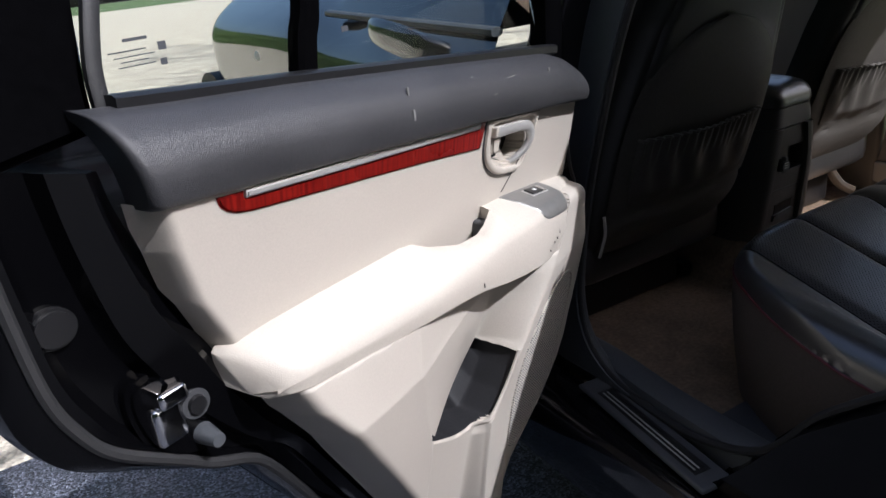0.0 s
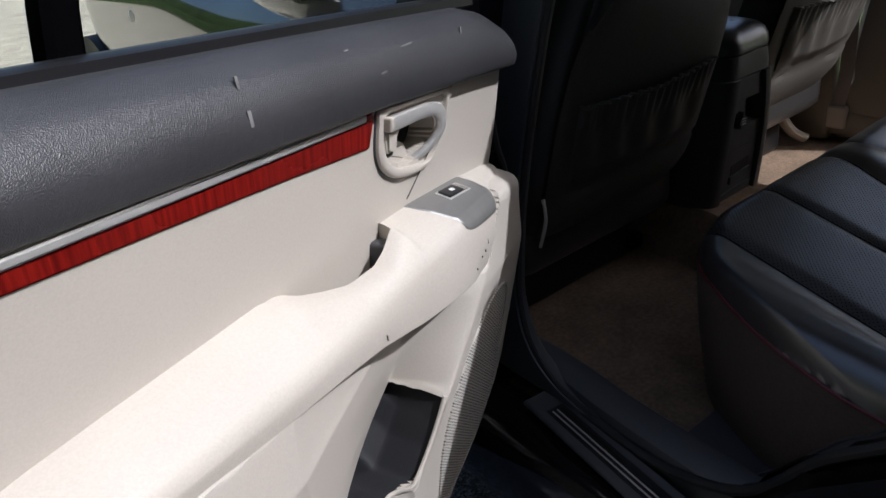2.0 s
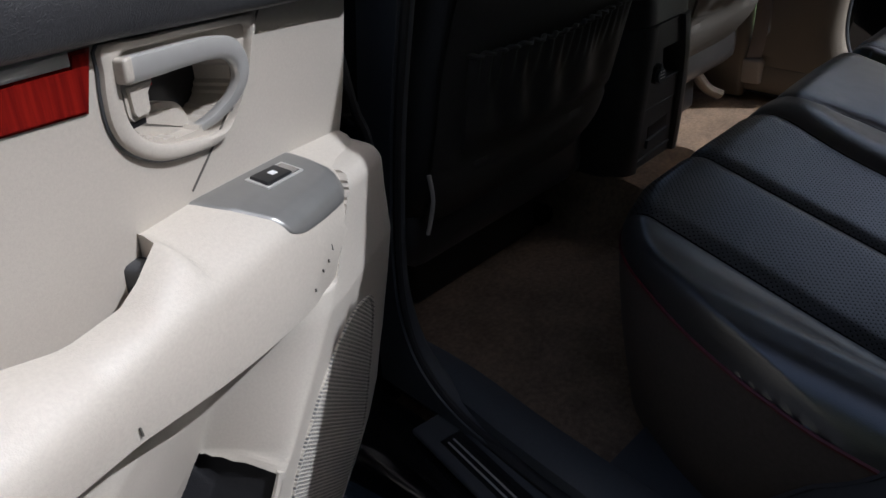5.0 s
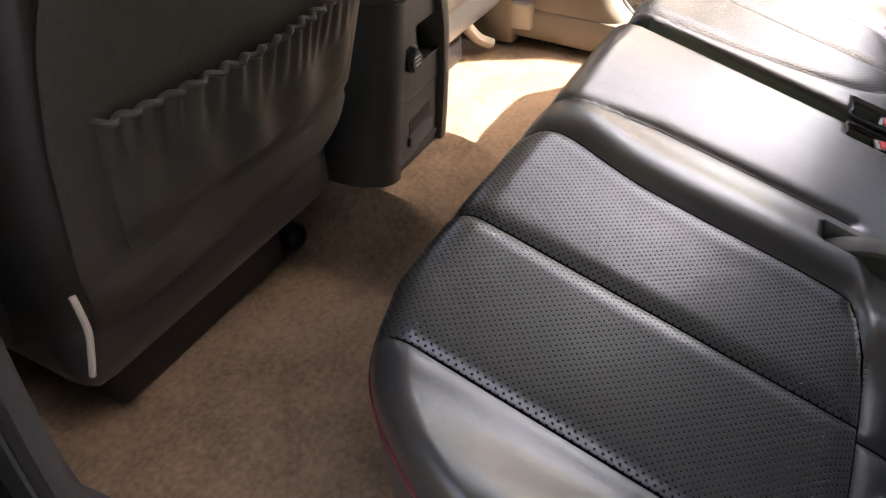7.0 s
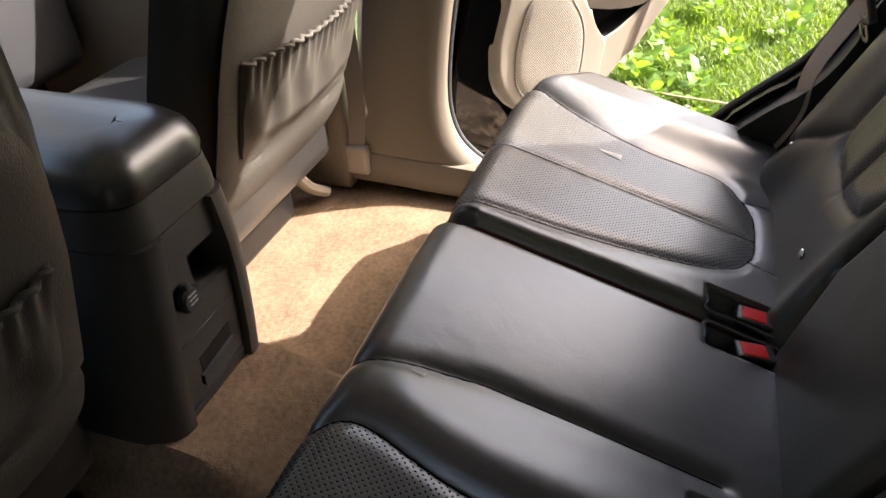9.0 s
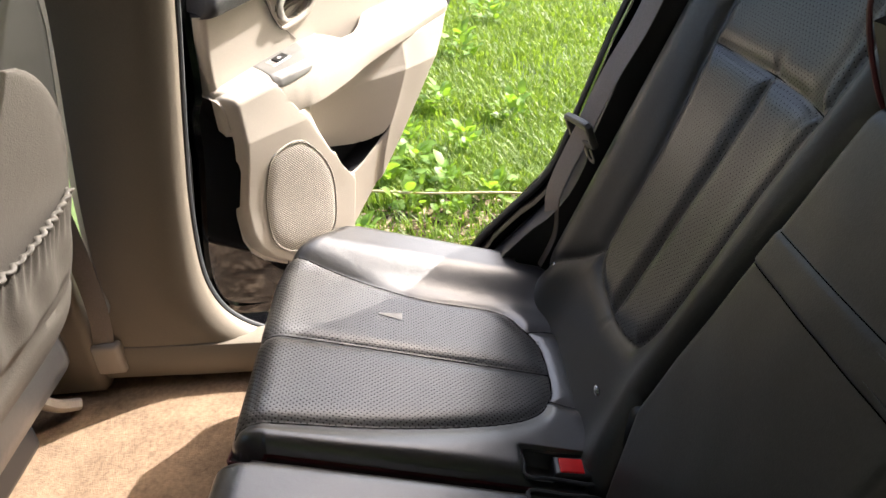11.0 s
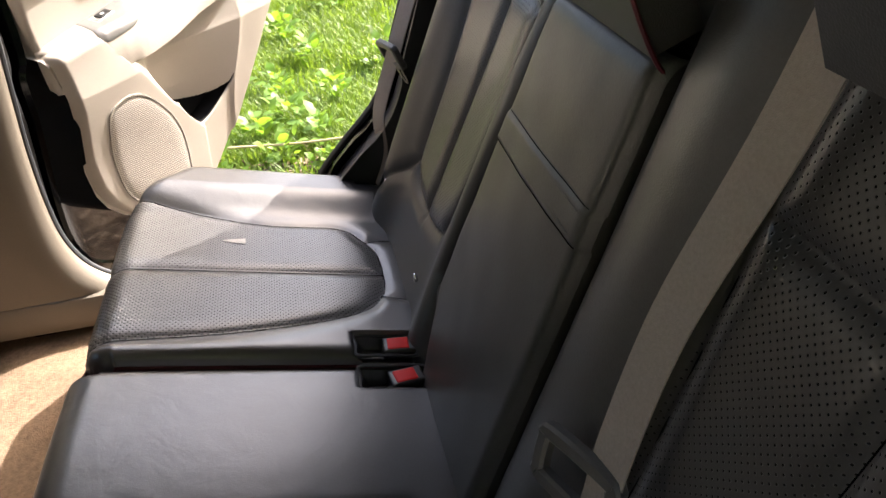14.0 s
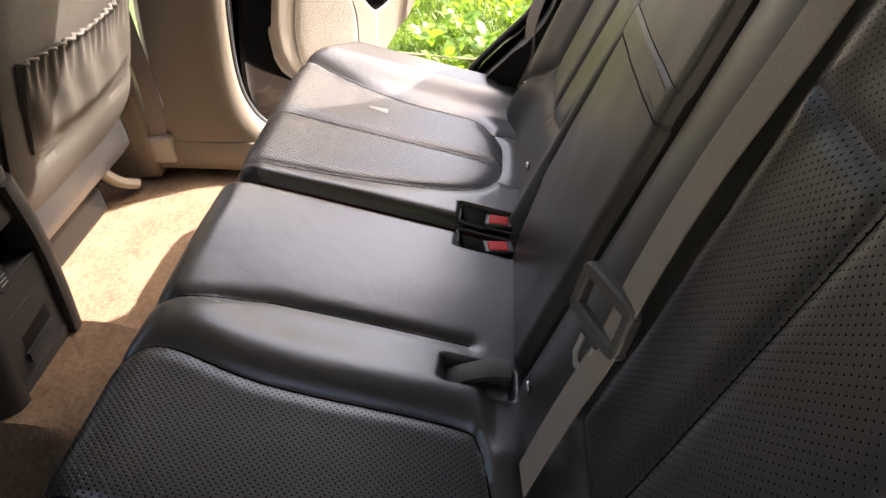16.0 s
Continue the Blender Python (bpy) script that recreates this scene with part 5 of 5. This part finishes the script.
# ---- front seats, seen from behind ----
def front_seat(label, xc, y0, flip):
    seat = thing("front_seat", label, "car seat")
    def yb(z):
        return y0 - 0.31 * (z - 0.80)
    wid = [(0.60, 0.262), (0.66, 0.272), (0.75, 0.285), (0.85, 0.295), (1.0, 0.295), (1.15, 0.28), (1.28, 0.25), (1.36, 0.21), (1.40, 0.15)]
    def half(z):
        return piece(wid, z)
    def shell(s, t):
        z = lerp(0.63, 1.40, t)
        h = half(z)
        x = lerp(-h, h, s)
        d = h - abs(x)
        y = yb(z) + 0.10 * (1 - math.sqrt(max(0.0, 1 - (max(0.0, 0.085 - d) / 0.085) ** 2)))
        inner = max(abs(x) / (h - 0.055), 0)
        y += 0.010 * sst(0.97, 1.03, inner) * sst(0.80, 0.86, z) * 0
        y += 0.006 * math.exp(-((abs(x) - (h - 0.06)) / 0.006) ** 2) * sst(0.78, 0.84, z)
        y += 0.075 * sst(0.80, 0.60, z) ** 1.3
        return (xc + x, y, z)
    bm, rows = grid(shell, 70, 70)
    part("back_cover", finish(bm), LEATHER_UP, seat, "black leather seat back")
    # hard back panel with its rounded top
    def hard(s, t):
        z = lerp(0.615, 1.27, t)
        h = (half(z) - 0.045) * math.sqrt(max(0.0, 1 - max(0.0, (z - 1.05) / 0.2205) ** 2.6))
        h *= 1 - 0.10 * (1 - sst(0.60, 0.70, z)) ** 2
        x = lerp(-h, h, s)
        crease = 0.006 * math.exp(-((z - 0.825 + 0.02 * math.cos(x * 6)) / 0.006) ** 2)
        return (xc + x, yb(z) - 0.010 + crease + 0.075 * sst(0.80, 0.60, z) ** 1.3 + 0.03 * (1 - sst(0.615, 0.65, z)) + 0.014 * abs(2 * s - 1) ** 8, z)
    bm, _ = grid(hard, 40, 50)
    part("back_panel", finish(bm), TAUPE, seat, "grey-taupe vinyl back panel")
    # gathered pocket
    def pocket(s, t):
        z0 = lerp(0.845 - 0.02 * math.sin(math.pi * s), 1.008 + 0.010 * abs(2 * s - 1), t)
        x = lerp(-0.215, 0.215, s) * (1 - 0.05 * (1 - t) ** 3)
        gather = math.sin(s * 2 * math.pi * 17 + 2.0 * math.sin(9 * s)) * 0.0032 * sst(0.55, 0.97, t)
        fold = 0.006 * math.sin(s * 2 * math.pi * 5 + 3 * t + 1.3 * math.sin(4 * s)) * (1 - abs(2 * t - 1)) * 0.8
        bulge = 0.022 * math.sin(math.pi * s) ** 0.6 * sst(0.0, 0.25, t)
        edge = 0.004 if 0.02 < s < 0.98 else -0.006
        return (xc + x, yb(z0) - 0.008 - edge - bulge + gather + fold, z0 + 0.002 * math.sin(s * 2 * math.pi * 17) * sst(0.9, 1, t))
    bm, rows = grid(pocket, 150, 40)
    top = [v.co.copy() for v in rows[-1]]
    part("map_pocket", finish(bm), TAUPE, seat, "grey vinyl map pocket gathered at the top")
    part("pocket_hem", sweep(top, 0.010, 0.007, (0, 0, 1), 8), TAUPE, seat, "ruffled elastic hem")
    # cushion and base below
    part("seat_base", rbox(xc - 0.27, xc + 0.27, y0 + 0.06, y0 + 0.58, 0.60, 0.82, 0.05), LEATHER, seat)
    part("seat_frame", rbox(xc - 0.20, xc + 0.20, y0 + 0.16, y0 + 0.50, 0.45, 0.62, 0.02), BLACKP, seat, "dark frame under the seat")
    hr = bmesh.new()
    bmesh.ops.create_cube(hr, size=1, matrix=Matrix.Translation((xc, yb(1.5) + 0.05, 1.50)) @ Matrix.Diagonal((0.27, 0.11, 0.19, 1)))
    bmesh.ops.bevel(hr, geom=hr.edges[:], offset=0.035, segments=4, affect="EDGES")
    part("headrest", finish(hr), LEATHER, seat)
    return seat


s1 = front_seat("black leather front seat with a grey gathered map pocket, in shade", -0.455, 0.33, True)
part("seat_cord", sweep(spline([(-0.728, 0.305, 0.838), (-0.734, 0.295, 0.80), (-0.742, 0.296, 0.77), (-0.75, 0.30, 0.74)], 5), 0.008, 0.008, (1, 0, 0), 8), BEIGE, s1, "pale cord at the seat's side")
part("rail_cover", rbox(-0.235, -0.185, 0.49, 0.60, 0.445, 0.492, 0.018), BLACKP, s1, "dark plastic rail end cover")
s2 = front_seat("black leather front seat with a grey gathered map pocket, partly sunlit", 0.455, 0.425, False)
part("rail_cover", sweep(spline([(0.685, 0.62, 0.58), (0.705, 0.60, 0.53), (0.722, 0.575, 0.492), (0.748, 0.545, 0.470)], 6), lambda s: 0.035 + 0.012 * s, 0.028, (1, 0, 1), 10, 3), BEIGE, s2, "pale plastic rail end cover")


# ---- centre console ----
con = thing("centre_console", "graphite plastic centre console with a padded lid and rear power socket", "console")
def con_sec(z, hw, y, depth, inset=False):
    half = [(hw, y + depth), (hw, y + 0.075), (hw - 0.002, y + 0.052), (hw - 0.008, y + 0.030), (hw - 0.018, y + 0.013), (hw - 0.032, y + 0.003), (hw - 0.046, y), (hw - 0.056, y + 0.001)]
    if inset:
        half += [(hw - 0.061, y + 0.055), (hw - 0.068, y + 0.055)]
    pts = [(-x, v) for x, v in half] + half[::-1]
    return [(x, yy, z) for x, yy in pts]
fy = lambda z: piece([(0.47, 0.352), (0.64, 0.332), (0.80, 0.314), (0.909, 0.310)], z) - 0.008
part("body", loft([con_sec(z, hw, fy(z), 0.45, True) for z, hw in ((0.46, 0.128), (0.52, 0.132), (0.58, 0.134), (0.64, 0.134), (0.70, 0.132), (0.76, 0.128), (0.82, 0.122), (0.87, 0.115), (0.909, 0.108))]), CONSOLE, con, "graphite plastic console body with rounded corners")
part("band", loft([con_sec(z, hw, y, 0.42) for z, hw, y in ((0.9115, 0.107, 0.309), (0.935, 0.105, 0.308), (0.966, 0.1005, 0.311))]), CONSOLE, con, "graphite band below the lid")
secs = [con_sec(z, hw, y, 0.40 - (y - 0.31)) for z, hw, y in ((0.9685, 0.099, 0.311), (0.980, 0.101, 0.308), (0.998, 0.100, 0.311), (1.012, 0.096, 0.318), (1.024, 0.086, 0.332), (1.031, 0.070, 0.352), (1.034, 0.045, 0.38))]
part("lid", loft(secs), LEATHER, con, "padded black leather lid")
def slab(pts, d0, d1):
    return loft([[(0.74 * x, fy(z) + 0.008 + d, z) for x, z in pts] for d in (d0, d1)])
bm = bmesh.new()
for pts in ([(-0.094, 0.906), (0.094, 0.906), (0.096, 0.850), (-0.096, 0.850)], [(-0.096, 0.850), (-0.018, 0.850), (-0.008, 0.776), (-0.098, 0.776)], [(-0.098, 0.776), (0.098, 0.776), (0.098, 0.62), (0.098, 0.50), (-0.098, 0.50)]):
    d = slab(pts, 0.052, 0.004)
    me = bpy.data.meshes.new("tmp")
    d.to_mesh(me)
    d.free()
    bm.from_mesh(me)
    bpy.data.meshes.remove(me)
part("face_plate", finish(bm), CONSOLE, con, "dark grey rear face plate")
part("bin_opening", slab([(-0.03, 0.856), (0.098, 0.856), (0.098, 0.765), (-0.03, 0.765)], 0.050, 0.044), BLACKP, con, "dark open storage bin")
part("bin_edge", slab([(-0.0075, 0.7785), (0.094, 0.7785), (0.094, 0.7755), (-0.0075, 0.7755)], 0.01, 0.002), SLATE, con, "pale worn edge of the bin")
part("seam", slab([(-0.084, 0.722), (0.088, 0.722), (0.088, 0.7195), (-0.084, 0.7195)], 0.01, 0.0025), SLATE, con, "thin pale joint line")
part("tray", slab([(-0.045, 0.672), (0.06, 0.680), (0.062, 0.642), (-0.04, 0.632)], 0.01, 0.003), BLACKP, con, "dark pull recess of the tray")
part("tray_lip", slab([(-0.05, 0.640), (0.062, 0.650), (0.062, 0.630), (-0.05, 0.620)], 0.01, -0.003), SLATE, con, "grey tray pull lip")
part("trim_edge", slab([(-0.105, 0.596), (0.09, 0.607), (0.09, 0.600), (-0.105, 0.589)], 0.01, -0.002), SLATE, con, "pale edge at the foot")
sock = bmesh.new()
bmesh.ops.create_cone(sock, cap_ends=True, segments=28, radius1=0.021, radius2=0.021, depth=0.012, matrix=Matrix.Translation((-0.040, fy(0.805) + 0.006 + 0.0, 0.800)) @ Matrix.Rotation(radians(90), 4, "X"))
part("socket_recess", finish(sock), BLACKP, con, "black power socket ring")
cap = bmesh.new()
bmesh.ops.create_cone(cap, cap_ends=True, segments=28, radius1=0.017, radius2=0.0155, depth=0.008, matrix=Matrix.Translation((-0.040, fy(0.805) + 0.006 - 0.009, 0.800)) @ Matrix.Rotation(radians(90), 4, "X"))
socket_cap = part("socket_cap", finish(cap), SLATE, con, "grey socket cap with printed marks")
for k in range(3):
    part("cap_mark", rbox(-0.048, -0.032, fy(0.805) - 0.0076, fy(0.805) - 0.0068, 0.7945 + 0.007 * k, 0.7965 + 0.007 * k, 0), SILVER, socket_cap, "pale printed bar")
part("cap_tab", rbox(-0.045, -0.035, fy(0.805) - 0.006, fy(0.805) + 0.008, 0.815, 0.827, 0.003), SLATE, con)
# dashboard and gear console ahead
part("gear_console", rbox(-0.12, 0.12, 0.7, 1.4, 0.5, 0.86, 0.03), CONSOLE, con)
tagged(part("dashboard", rbox(-0.78, 0.78, 1.2, 1.46, 0.75, 1.12, 0.06), DARKGREY), "dark grey dashboard ahead of the front seats", "dashboard")


# ---- outside, beyond the open door: front door, wing and mirror of the same car ----
front = thing("car_front", "glossy black front door, wing and mirror of the parked car", "car body", kind="structure")
def flank(s, t):
    y = lerp(0.40, 3.05, s)
    top = 1.30 + 0.028 * (y - 0.4) + 0.13 * sst(0.95, 1.7, y) - 0.28 * sst(2.45, 3.05, y) ** 2
    z = lerp(0.35, top, t)
    x = -0.965 - 0.055 * math.sin(math.pi * min(1.0, t * 0.95)) + 0.015 * math.sin(9 * t + 1.5 * y) * sst(0.9, 1.6, y)
    x += 0.30 * sst(2.45, 3.05, y) ** 2 + 0.16 * sst(0.72, 1.0, t) ** 2 * sst(0.95, 1.7, y) + 0.05 * sst(0.8, 1.0, t) ** 2
    return (x, y, z)
bm, _ = grid(flank, 80, 40)
part("flank", finish(bm), PAINT, front, "glossy black door and wing")
bm, _ = grid(lambda s, t: (lerp(-0.76, -0.40, t), lerp(1.35, 3.0, s), lerp(1.46, 1.54, t) - 0.24 * sst(2.2, 3.0, lerp(1.35, 3.0, s))), 20, 6)
part("bonnet", finish(bm), PAINT, front)
bm, _ = grid(lambda s, t: (lerp(-0.925, -0.70, t), lerp(0.40, 1.30, s) + 0.5 * t * s * -1, lerp(1.30 + 0.03 * s, 1.68, t)), 6, 6)
part("front_window", finish(bm), mat("dark_car_glass", (0.01, 0.012, 0.014), 0.03, coat=1.0, vary=0.02), front, "dark side window")
part("window_moulding", sweep(spline([(-0.945, 0.38, 1.298), (-0.945, 0.8, 1.315), (-0.94, 1.3, 1.335)], 5), 0.02, 0.03, (1, 0, 0), 8, 3), SLATE, front, "satin window moulding")
part("door_handle", sweep(spline([(-1.005, 0.82, 1.315), (-1.045, 0.76, 1.308), (-1.05, 0.62, 1.288), (-1.042, 0.52, 1.272), (-1.005, 0.48, 1.262)], 6), lambda q: 0.03 + 0.045 * math.sin(math.pi * q), 0.034, (1, 0, 0), 12, 2.5), PAINT, front, "glossy black door pull handle")
rep = bmesh.new()
bmesh.ops.create_uvsphere(rep, u_segments=16, v_segments=10, radius=1, matrix=Matrix.Translation((-1.003, 1.93, 1.185)) @ Matrix.Diagonal((0.012, 0.045, 0.026, 1)))
part("side_repeater", finish(rep), WHITE, front, "white oval side repeater")
wh = bmesh.new()
bmesh.ops.create_cone(wh, cap_ends=True, segments=40, radius1=0.40, radius2=0.40, depth=0.26, matrix=Matrix.Translation((-0.905, 2.72, 0.67)) @ Matrix.Rotation(radians(90), 4, "Y"))
part("wheel", finish(wh), RUBBER, front, "black tyre in the arch")


# ---- grass bank, weeds, bark chips and a stick beyond the far door ----
def leafy(name, color, t):
    m = mat(name, color, 0.5, vary=0.35, big=3)
    b = m.node_tree.nodes["Principled BSDF"]
    b.inputs["Subsurface Weight"].default_value = 0.0
    b.inputs["Transmission Weight"].default_value = 0.0
    nt = m.node_tree
    tr = nt.nodes.new("ShaderNodeBsdfTranslucent")
    tr.inputs["Color"].default_value = (color[0] * 2.2, color[1] * 2.0, color[2] * 1.2, 1)
    mix = nt.nodes.new("ShaderNodeMixShader")
    mix.inputs["Fac"].default_value = t
    out = nt.nodes["Material Output"]
    nt.links.new(b.outputs[0], mix.inputs[1])
    nt.links.new(tr.outputs[0], mix.inputs[2])
    nt.links.new(mix.outputs[0], out.inputs["Surface"])
    return m


GRASS = leafy("grass_blade", (0.115, 0.19, 0.024), 0.4)
WEED = leafy("weed_leaf", (0.13, 0.24, 0.03), 0.4)
rng = random.Random(7)


def grass():
    verts, faces = [], []
    for k in range(190000):
        d = rng.random() ** 1.5
        x = 2.05 + 10.5 * d
        y = rng.uniform(-3.6, 2.2) * (0.5 + 0.9 * d)
        if x < 2.5 and rng.random() < 0.75:
            continue
        if noise.noise((x * 1.3, y * 1.3, 3)) < -0.28 and rng.random() < 0.6:
            continue
        h = rng.uniform(0.035, 0.105) * (1 + 0.5 * noise.noise((x * 0.9, y * 0.9, 8)))
        a, lean = rng.uniform(0, 6.283), rng.uniform(0.2, 1.1) * h
        wx, wy = 0.0032 * math.cos(a + 1.57) * (1 + 1.5 * d), 0.0032 * math.sin(a + 1.57) * (1 + 1.5 * d)
        lx, ly = lean * math.cos(a), lean * math.sin(a)
        i = len(verts)
        z = 0.0 - 0.02
        verts += [(x - wx, y - wy, z), (x + wx, y + wy, z), (x + lx * 0.4 + wx * 0.8, y + ly * 0.4 + wy * 0.8, z + h * 0.65), (x + lx * 0.4 - wx * 0.8, y + ly * 0.4 - wy * 0.8, z + h * 0.65), (x + lx, y + ly, z + h)]
        faces += [(i, i + 1, i + 2, i + 3), (i + 3, i + 2, i + 4)]
    me = bpy.data.meshes.new("grass")
    me.from_pydata(verts, [], faces)
    me.materials.append(GRASS)
    tagged(new("grass", me), "bright green sunlit meadow grass", "grass", "", "stuff")


grass()


def leaf_mesh(length, width):
    bm = bmesh.new()
    rows = []
    for i in range(6):
        t = i / 5
        w = width * math.sin(math.pi * (0.08 + 0.92 * t) ** 0.8) * (1.0 + 0.12 * ((i % 2) * 2 - 1))
        z = 0.25 * length * math.sin(t * 2.2) * 0.8
        rows.append([bm.verts.new((-w, length * t, z + 0.12 * w)), bm.verts.new((0, length * t, z)), bm.verts.new((w, length * t, z + 0.12 * w))])
    for a, b in zip(rows, rows[1:]):
        bm.faces.new((a[0], a[1], b[1], b[0]))
        bm.faces.new((a[1], a[2], b[2], b[1]))
    for f in bm.faces:
        f.smooth = True
    me = bpy.data.meshes.new("leaf")
    bm.to_mesh(me)
    bm.free()
    me.materials.append(WEED)
    return me


LEAVES = [leaf_mesh(0.070, 0.022), leaf_mesh(0.052, 0.019), leaf_mesh(0.088, 0.027)]


def weed(x, y, size, count, seed):
    r = random.Random(seed)
    w = thing("weed", "low leafy green weed clump in the grass", "weed", pose(x, y, -0.015), "weeds")
    for k in range(count):
        me = LEAVES[r.randrange(3)]
        ob = new("leaf", me)
        ob.parent = w
        a = r.uniform(0, 360)
        rad = r.uniform(0, 0.11) * size
        ob.matrix_local = pose(rad * math.cos(radians(a)), rad * math.sin(radians(a)), r.uniform(0.01, 0.16) * size, r.uniform(-15, 50), r.uniform(-25, 25), a - 90 + r.uniform(-40, 40)) @ Matrix.Scale(size * r.uniform(0.7, 1.25), 4)


spots = [(2.75, 0.28, 1.0), (2.95, 0.55, 1.2), (3.2, 0.15, 1.1), (3.55, 0.22, 1.3), (3.3, -0.15, 1.0), (2.72, -0.05, 0.9), (2.62, -0.32, 0.9), (2.45, -0.15, 0.8), (2.4, 0.18, 0.8), (2.6, 0.42, 0.9), (3.9, 0.2, 1.3), (4.3, -0.2, 1.2), (4.9, -0.55, 1.3), (5.4, 0.1, 1.3),
         (3.1, -0.45, 0.9), (3.5, -0.75, 1.0), (2.35, -0.35, 0.7), (4.0, 0.7, 1.2), (2.2, 0.05, 0.7), (2.28, 0.32, 0.75), (2.9, -0.2, 0.9), (3.75, -0.35, 1.0), (5.9, -0.9, 1.3), (2.5, -0.55, 0.8), (3.0, 0.9, 1.1)]
for i, (x, y, s) in enumerate(spots):
    weed(x, y, s, 34, 100 + i)


def chips():
    bm = bmesh.new()
    verts, faces = [], []
    for k in range(2600):
        x, y = rng.uniform(1.0, 2.75), rng.uniform(-1.1, 1.2)
        if rng.random() < sst(2.2, 2.75, x):
            continue
        a, l, w, h = rng.uniform(0, 6.28), rng.uniform(0.012, 0.04), rng.uniform(0.005, 0.011), rng.uniform(0.002, 0.005)
        tilt = rng.uniform(-0.35, 0.35)
        c, s = math.cos(a), math.sin(a)
        z = rng.uniform(-0.005, 0.012)
        i = len(verts)
        for sx, sy, sz in ((-1, -1, 0), (1, -0.7, 0), (0.9, 1, 0), (-1, 0.8, 0), (-1, -1, 1), (1, -0.7, 1), (0.9, 1, 1), (-1, 0.8, 1)):
            px, py = sx * l, sy * w
            verts.append((x + px * c - py * s, y + px * s + py * c, z + sz * h + px * tilt))
        faces += [tuple(i + q for q in f) for f in ((0, 3, 2, 1), (4, 5, 6, 7), (0, 1, 5, 4), (1, 2, 6, 5), (2, 3, 7, 6), (3, 0, 4, 7))]
    bm.free()
    me = bpy.data.meshes.new("bark_chips")
    me.from_pydata(verts, [], faces)
    m = mat("bark_chip", (0.20, 0.125, 0.075), 0.9, grain=0.6, scale=90, vary=0.3)
    nt = m.node_tree
    geo = nt.nodes.new("ShaderNodeNewGeometry")
    rp = nt.nodes.new("ShaderNodeValToRGB")
    rp.color_ramp.elements[0].color, rp.color_ramp.elements[1].color = (0.08, 0.04, 0.022, 1), (0.48, 0.36, 0.25, 1)
    nt.links.new(geo.outputs["Random Per Island"], rp.inputs["Fac"])
    nt.links.new(rp.outputs["Color"], nt.nodes["Principled BSDF"].inputs["Base Color"])
    me.materials.append(m)
    tagged(new("bark_chips", me), "brown bark chips on the ground beside the car", "bark chips", "", "stuff")
    bm, _ = grid(lambda s, t: (lerp(0.80, 2.5 + 0.25 * math.sin(7 * t), s), lerp(-2.5, 2.5, t), -0.006), 10, 20)
    setting("ground_2", finish(bm), mat("bark_soil", (0.075, 0.048, 0.03), 0.95, grain=1.0, scale=60, vary=0.4), "dark soil under the bark chips", "soil")


chips()
st = thing("stick", "long thin pale bare stick lying in the weeds", "stick")
part("stem", sweep(spline([(2.52, 0.30, 0.10), (2.48, 0.095, 0.11), (2.40, -0.22, 0.105), (2.33, -0.58, 0.11), (2.28, -0.85, 0.09)], 8), lambda s: 0.012 - 0.003 * s, lambda s: 0.012 - 0.003 * s, (0, 0, 1), 8), mat("dry_stick", (0.50, 0.42, 0.24), 0.7, grain=0.3, scale=80, vary=0.2), st)


# ---- trees round the drive ----
def woods():
    m = mat("far_tree_leaves", (0.045, 0.075, 0.02), 0.8, vary=0.6, big=0.6, grain=0.6, scale=2)
    def wall(s, t):
        a = radians(lerp(95, 283, s))
        r = lerp(110, 12.5, sst(0.02, 0.24, s)) + 1.6 * noise.noise((s * 30, t * 4, 1)) + 1.5 * noise.noise((s * 90, t * 12, 2)) + 5 * t * t
        h = 19 + 3.0 * noise.noise((s * 18, 0, 5)) + 1.2 * noise.noise((s * 70, 0, 6))
        return (r * math.cos(a), r * math.sin(a), -0.02 + h * t)
    bm, _ = grid(wall, 240, 30)
    tagged(part("woods", finish(bm), m), "dark green trees far beyond the drive", "woods", "", "stuff")


def bare_tree(x, y, height, seed):
    r = random.Random(seed)
    tree = thing("tree", "bare grey-brown tree beside the gravel drive", "tree", pose(x, y, -0.02), group="bare trees")
    bark = BARK
    part("trunk", sweep(spline([(0, 0, 0), (0.05, 0.05, height * 0.3), (-0.1, 0.1, height * 0.65), (0.1, 0.0, height)], 6), lambda q: 0.34 * (1 - q) + 0.03, lambda q: 0.34 * (1 - q) + 0.03, (0, 1, 0), 9), bark, tree)
    for k in range(26):
        h = height * r.uniform(0.28, 0.95)
        a = r.uniform(0, 6.28)
        ln = height * r.uniform(0.25, 0.5) * (1.15 - h / height)
        p = [Vector((0, 0, h))]
        d = Vector((math.cos(a), math.sin(a), 0.55))
        for q in range(5):
            d = (d + Vector((r.uniform(-.3, .3), r.uniform(-.3, .3), r.uniform(-.1, .25)))).normalized()
            p.append(p[-1] + d * ln / 5)
        limb = part("limb", sweep(spline(p, 3), lambda q: 0.09 * (1 - q) + 0.012, lambda q: 0.09 * (1 - q) + 0.012, (0.2, 0.1, 1), 6), bark, tree)
        for w in range(4):
            b = p[r.randrange(2, 6)]
            e = b + Vector((r.uniform(-1, 1), r.uniform(-1, 1), r.uniform(0, 0.8))) * ln * 0.4
            part("twig", sweep([b, lerp(b, e, 0.5) + Vector((0, 0, 0.05)), e], 0.022, 0.022, (0.2, 0.1, 1), 4), bark, limb)


BARK = mat("grey_bark", (0.14, 0.115, 0.09), 0.9, grain=0.8, scale=40, vary=0.4)
woods()
bare_tree(4.6, 6.5, 8.5, 3)
bare_tree(5.2, 10.5, 9.0, 11)
bare_tree(6.5, 13.0, 10.0, 12)
bare_tree(7.5, 9.0, 9.5, 8)
bare_tree(12.0, 14.0, 10.0, 5)
